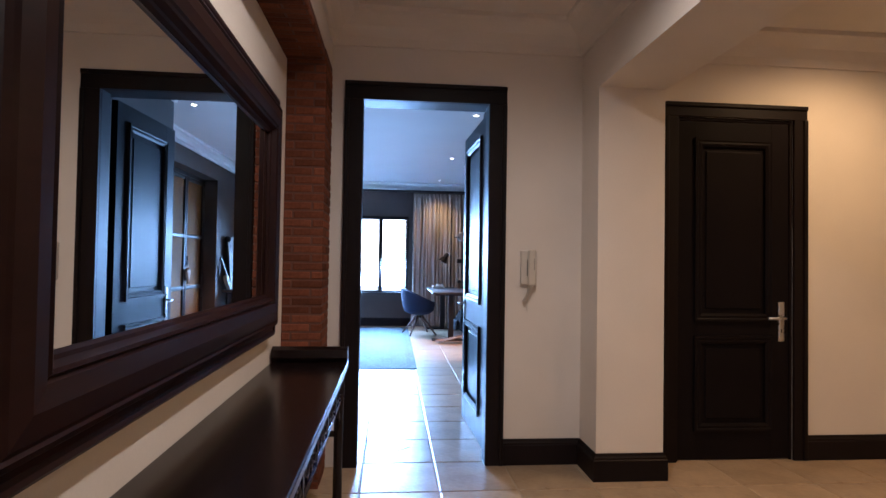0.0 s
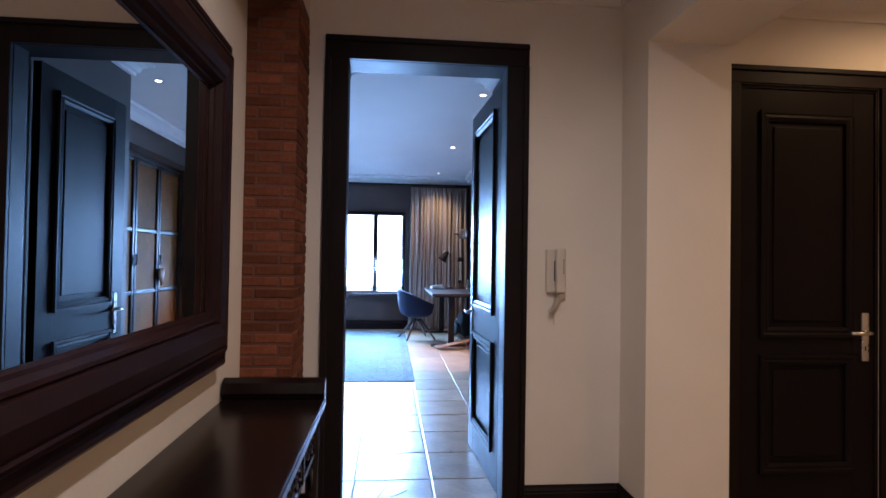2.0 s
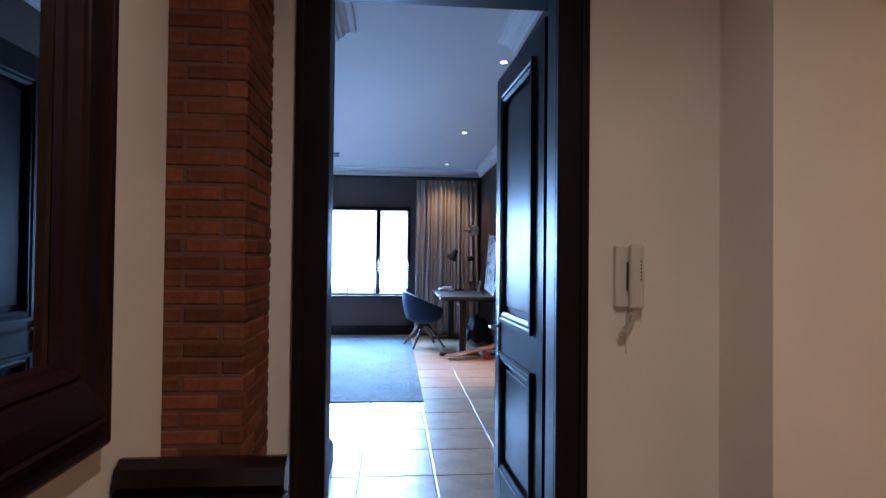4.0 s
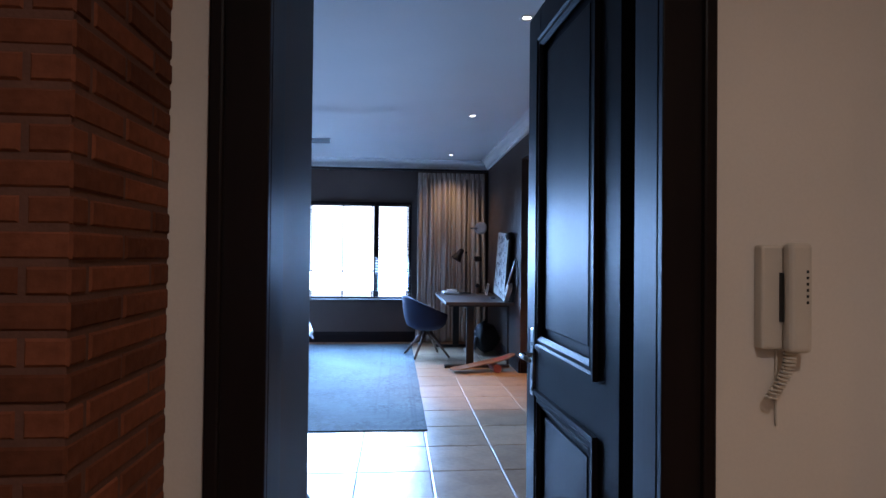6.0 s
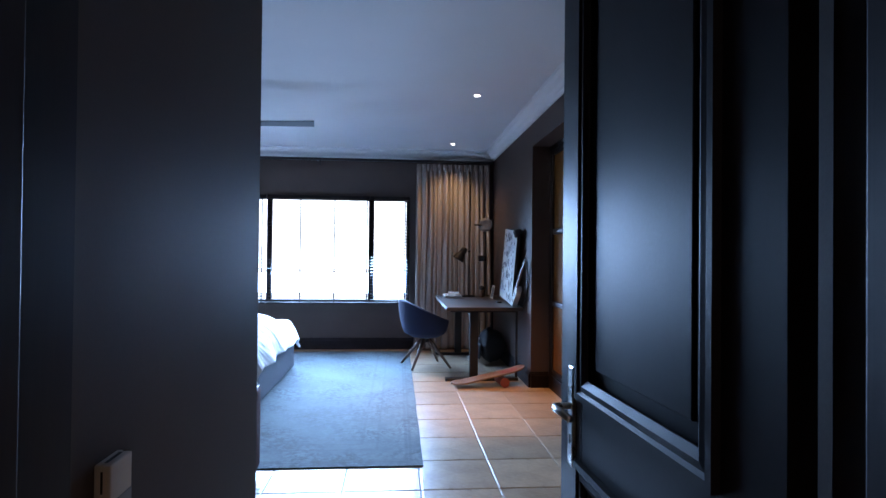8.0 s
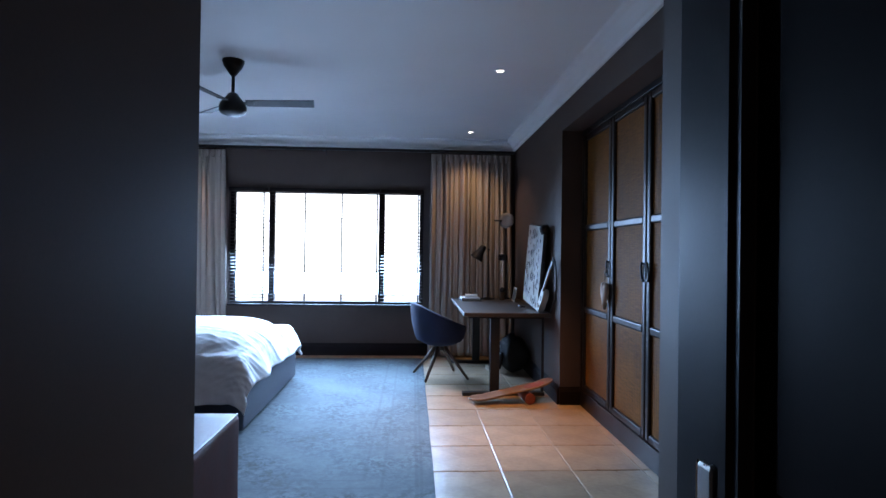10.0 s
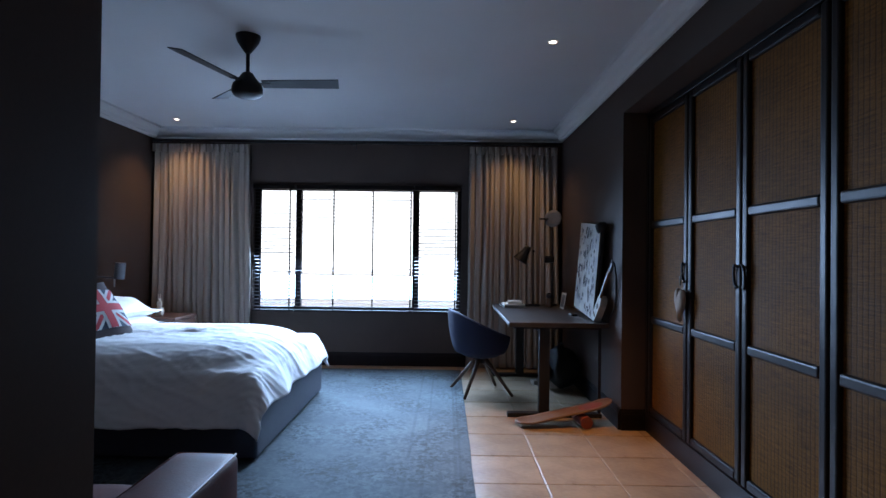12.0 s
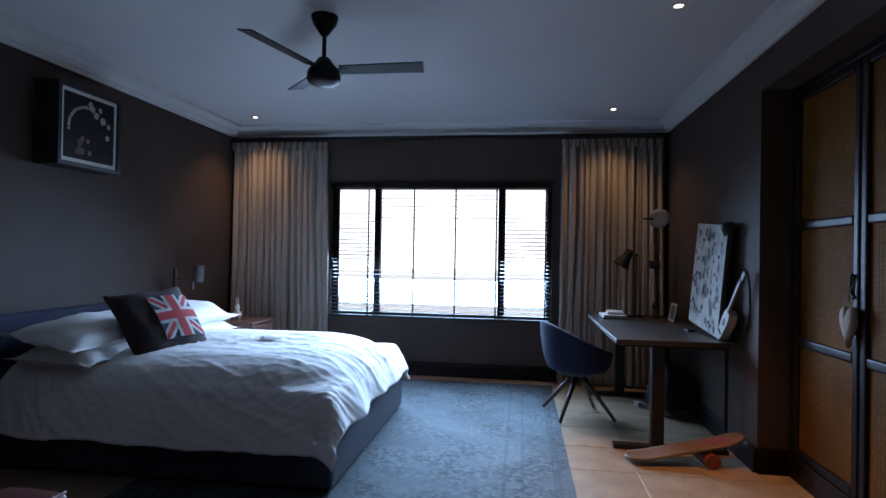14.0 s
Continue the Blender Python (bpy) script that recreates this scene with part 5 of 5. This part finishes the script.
def collage_board():
    ob = thing("collage_board", pose(1.465, 9.82, DZT + 0.028, 4.5, 3.5, 0), "white board covered in dark cut-out pictures, leaning on the wall", "pinboard")
    w, h = 0.37, 0.85
    bm = box(0.0, 0.045, -w, w, 0.0, h, 0.03, segments=4)
    part("backing", bm, BAGFAB, ob, "thick black backing")
    part("sheet", box(-0.004, 0.0, -w + 0.012, w - 0.012, 0.012, h - 0.012), COLLAGE, ob, "white pasted sheet")
    rnd = random.Random(9)
    ms = (BAGFAB, SHADEGREY, BLACKMETAL, CANE_BACK)
    for k in range(120):
        cy, cz = rnd.uniform(-w + 0.05, w - 0.05), rnd.uniform(0.05, h - 0.05)
        a, b = rnd.uniform(0.008, 0.034), rnd.uniform(0.012, 0.05)
        bm = bmesh.new()
        m = rnd.randint(4, 7)
        bm.faces.new([bm.verts.new((-0.0046 - 0.00006 * k, cy + a * (0.7 + 0.5 * rnd.random()) * math.cos(6.283 * i / m), cz + b * (0.7 + 0.5 * rnd.random()) * math.sin(6.283 * i / m))) for i in range(m)])
        part("cutting", bm, ms[k % 4], ob)
    bm = lathe([(0.0005, -0.05), (0.04, -0.045), (0.055, 0), (0.04, 0.045), (0.0005, 0.05)], 18)
    ob2 = part("headphones", bm, BLACKMETAL, smooth=True)
    ob2.matrix_basis = pose(1.525, 9.43, 1.62, 20, 70, 0)
    tagged(ob2, "black rounded headphones hooked over the board's corner", "headphones")


collage_board()


def ukulele():
    ob = thing("ukulele", pose(1.455, 9.44, DZT + 0.012, 30, 9, 0), "small pale ukulele leaning against the wall", "ukulele")
    bm = bmesh.new()
    n = 40
    outline = []
    for k in range(n):
        a = 2 * math.pi * k / n
        r = 0.085 + 0.018 * math.cos(2 * a) - 0.012 * math.cos(a)
        outline.append((r * math.sin(a) * 0.85, 0.125 - 0.125 * math.cos(a)))
    lo = [bm.verts.new((0.0, y, z)) for y, z in outline]
    hi = [bm.verts.new((0.055, y, z)) for y, z in outline]
    for k in range(n):
        bm.faces.new((lo[k], lo[(k + 1) % n], hi[(k + 1) % n], hi[k]))
    bm.faces.new(lo), bm.faces.new(hi)
    part("body", bm, COLLAGE, ob, "pale painted body")
    part("sound_hole", lathe([(0.0005, 0), (0.028, 0), (0.028, 0.002)], 20), BLACKMETAL, ob, m=pose(0.0, 0, 0.15, 0, -90, 0))
    part("neck", box(-0.008, 0.012, -0.018, 0.018, 0.24, 0.50, 0.004), LEGWOOD, ob)
    part("headstock", box(-0.002, 0.014, -0.026, 0.026, 0.50, 0.58, 0.006), BLACKMETAL, ob)
    part("bridge", box(-0.008, 0.0, -0.03, 0.03, 0.06, 0.072), LEGWOOD, ob)


ukulele()
ob = thing("photo_card", pose(1.43, 10.62, DZT, 0, 10, 0), "small pale printed card standing on the desk", "card")
part("card", box(0, 0.004, -0.10, 0.10, 0, 0.17), PAPER, ob)
part("picture", box(-0.0012, -0.0002, -0.085, 0.06, 0.02, 0.15), SHADEGREY, ob)
part("rest", box(0.004, 0.05, -0.01, 0.01, 0, 0.004), PAPER, ob)
bm = lathe([(0.03, 0.0), (0.034, 0.01), (0.026, 0.05), (0.03, 0.085), (0.022, 0.1)], 18)
ob = thing("wooden_cup", pose(1.33, 10.80, DZT), "small turned wooden cup holding a black ball", "ornament")
part("cup", bm, BOARDWOOD, ob, smooth=True)
b2 = bmesh.new()
bmesh.ops.create_icosphere(b2, subdivisions=3, radius=0.034)
part("ball", b2, BLACKMETAL, ob, smooth=True, m=pose(0, 0, 0.122))
tagged(part("remote_control", box(-0.03, 0.03, -0.06, 0.06, 0, 0.018, 0.005), BLACKMETAL, m=pose(1.40, 9.92, DZT)), "small black device lying on the desk", "gadget")


def wall_wire():
    pts = [(1.57, 9.29, 1.345), (1.582, 9.24, 1.31), (1.583, 9.20, 1.20), (1.583, 9.19, 1.06), (1.578, 9.21, 0.95), (1.555, 9.32, DZT + 0.006)]
    ob = part("strap", tube(pts, 0.006, 6), BLACKMETAL, smooth=True)
    tagged(ob, "thin black strap hanging down the wall to the desk", "strap")


wall_wire()


# ---- under the desk and on the floor ----
def backpack():
    ob = thing("backpack", pose(1.40, 10.42, 0, 0, 0, 12), "black nylon backpack slumped on the floor under the desk", "backpack")
    bm = soft_box(-0.15, 0.15, -0.18, 0.18, 0.0, 0.30, 0.03, 12.0, 18, 20)
    for v in bm.verts:
        v.co.z = max(0.002, v.co.z)
    bmesh.ops.transform(bm, matrix=pose(0, 0, 0) @ Matrix.Diagonal((1, 1, 1.45, 1)), verts=bm.verts)
    part("body", bm, BAGFAB, ob, smooth=True)
    bm = soft_box(-0.10, 0.10, -0.12, 0.12, 0.0, 0.06, 0.01, 15.0, 14, 14)
    part("front_pocket", bm, BAGFAB, ob, smooth=True, m=pose(-0.15, 0, 0.16, 0, -82, 0))
    part("carry_loop", tube([(0, -0.04, 0.42), (0, -0.03, 0.47), (0, 0.03, 0.47), (0, 0.04, 0.42)], 0.008, 8), BAGFAB, ob, smooth=True)
    part("buckle", box(-0.175, -0.165, -0.03, 0.0, 0.30, 0.33, 0.003), STEEL, ob, "small pale buckle")


backpack()


def balance_board():
    ob = thing("balance_board", pose(1.16, 9.16, 0.0, 0, 0, 6), "orange wooden balance board tilted on its roller", "balance board")
    n, m = 30, 8
    top, low = [], []
    bm = bmesh.new()
    tilt = math.radians(11.5)
    for i in range(n + 1):
        u = 2 * i / n - 1
        half = 0.105 * (1 - abs(u) ** 7) ** 0.5 * (0.88 + 0.12 * abs(u))
        half = max(half, 0.012)
        a, b = [], []
        for j in range(m + 1):
            v = 2 * j / m - 1
            x, y = u * 0.40, v * half
            z = 0.095 + x * math.tan(tilt) + 0.02 * max(0, abs(u) - 0.65) / 0.35 + 0.006 * v * v
            a.append(bm.verts.new((x, y, z + 0.007))), b.append(bm.verts.new((x, y, z - 0.007)))
        top.append(a), low.append(b)
    for i in range(n):
        for j in range(m):
            bm.faces.new((top[i][j], top[i + 1][j], top[i + 1][j + 1], top[i][j + 1]))
            bm.faces.new((low[i][j], low[i][j + 1], low[i + 1][j + 1], low[i + 1][j]))
        for j in (0, m):
            bm.faces.new((top[i][j], low[i][j], low[i + 1][j], top[i + 1][j]))
    for i in (0, n):
        for j in range(m):
            bm.faces.new((top[i][j], top[i][j + 1], low[i][j + 1], low[i][j]))
    part("deck", bm, BOARDWOOD, ob, smooth=True)
    bm = bmesh.new()
    k = 16
    vs = []
    for i in range(k):
        a = 2 * math.pi * i / k
        x, y = 0.22 + 0.10 * math.cos(a), 0.07 * math.sin(a)
        vs.append(bm.verts.new((x, y, 0.095 + x * math.tan(tilt) + 0.0085 + 0.006 * (y / 0.1) ** 2 + (0.02 * max(0, x / 0.4 - 0.65) / 0.35))))
    bm.faces.new(vs)
    part("painted_patch", bm, BOARDRED, ob, "faded red painted patch")
    bm = tube([(0.15, -0.12, 0.050), (0.15, 0.12, 0.050)], 0.049, 24)
    part("roller", bm, BOARDRED, ob, "reddish wooden roller")


balance_board()
bm = tube([(1.25, 10.95, 0.012), (1.18, 10.75, 0.006), (1.22, 10.62, 0.006), (1.12, 10.55, 0.006), (1.20, 10.5, 0.006)], 0.005, 6)
tagged(part("power_cable", bm, WHITEP, smooth=True), "white power cable lying on the floor under the desk", "cable")
tagged(part("plug_adapter", box(-0.03, 0.03, -0.04, 0.04, 0, 0.045, 0.006), WHITEP, m=pose(1.15, 10.62, 0.0, 0, 0, 20)), "white plug adapter on the floor", "plug")

# ---- bright outdoors ----
bm = box(-26, 26, 0, 0.2, -2, 22)
ob = structure("backdrop", bm, OUTSIDE, "blank bright overcast distance beyond the garden", "backdrop")
ob.location = (0, 62, 0)
# ---- brickwork ----
pier = structure("brick_pier", box(HX0, BRX - 0.004, BRY0 + 0.004, BRY1, 0, BRZ + 0.078), MORTAR, "red brick pier at the end of the mirror wall", "brick pier")
bricks_on(pier, (HX0, BRY0 + 0.004, 0), (1, 0, 0), (0, 0, 1), (0, -1, 0), BRX - HX0, BRZ + 0.05, -0.05)
bricks_on(pier, (BRX - 0.004, BRY0 + 0.002, 0), (0, 1, 0), (0, 0, 1), (1, 0, 0), BRY1 - BRY0 - 0.002, BRZ + 0.05, -0.16)
beam = structure("brick_beam", box(HX0, BRX - 0.008, YB, BRY0 + 0.006, BRZ + 0.008, BRZ + 0.078), MORTAR, "red brick beam above the mirror wall", "brick beam")
bricks_on(beam, (HX0, YB + 1.6, BRZ + 0.008), (1, 0, 0), (0, 1, 0), (0, 0, -1), BRX - HX0, BRY0 - YB - 1.6, 0.0)
bricks_on(beam, (BRX - 0.008, YB + 1.6, BRZ + 0.002), (0, 1, 0), (0, 0, 1), (1, 0, 0), BRY0 - YB - 1.6, 0.066, 0.0)

# ---- floor tiles ----
floor_ob = bpy.data.objects["floor"]
_c = tube([(-0.10, 3.86, 0.0), (-0.03, 3.91, 0.0), (0.02, 3.94, 0.0), (0.045, 4.02, 0.0), (0.07, 4.10, 0.0), (0.09, 4.17, 0.0)], 0.0028, 5)
part("tile_crack", _c, BLACKMETAL, floor_ob, "dark crack across a floor tile")
_c = tube([(0.10, 3.98, 0.0), (0.15, 4.02, 0.0), (0.20, 4.07, 0.0)], 0.0018, 5)
part("tile_crack", _c, BLACKMETAL, floor_ob, "dark crack across a floor tile")
TX, TY = 0.457, 0.468
TILE_MESH = []
ST = (0.0, 0.014, 0.5, 0.986, 1.0)
for _v in range(5):
    bm = bmesh.new()
    g = [[bm.verts.new(((ST[i] - 0.5) * (TX - 0.007), (ST[j] - 0.5) * (TY - 0.007), 0.0003 * noise.noise(Vector((i * 0.9, j * 0.9, _v * 5.0))) - (0.002 if i in (0, 4) or j in (0, 4) else 0))) for i in range(5)] for j in range(5)]
    for j in range(4):
        for i in range(4):
            bm.faces.new((g[j][i], g[j][i + 1], g[j + 1][i + 1], g[j + 1][i]))
    ex = bmesh.ops.extrude_edge_only(bm, edges=[e for e in bm.edges if e.is_boundary])["geom"]
    for q in ex:
        if isinstance(q, bmesh.types.BMVert):
            q.co.z = -0.006
    TILE_MESH.append(finish("tile", bm, TILE))
rest = bmesh.new()
count = 0
for _i in range(-9, 11):
    for _j in range(-15, 18):
        x, y = 0.347 + TX * (_i + 0.5), 3.76 + TY * (_j + 0.5)
        if not (RX0 < x - 0.2 and x + 0.2 < HX1 and YB < y - 0.2 and y < YF + 0.1):
            continue
        if y > YD and x > 2.0 or (y < YP - 0.3 and x < HX0 - 0.1):
            continue
        near = (y > 2.4 and x < 3.6 and not (x < -0.3 and y > 6.9)) 
        if near and count < 290:
            ob = new("tile", TILE_MESH[(_i * 3 + _j * 7) % 5])
            ob.parent = floor_ob
            ob.location = (x, y, 0)
            ob.rotation_euler = (0, 0, math.pi * ((_i + _j) % 2))
            count += 1
        else:
            b2 = bmesh.new()
            b2.from_mesh(TILE_MESH[(_i + _j) % 5])
            join(rest, b2, Matrix.Translation((x, y, 0)))
ob = part("tiles", rest, TILE, floor_ob)
tagged(ob, "", "", "", "stuff")
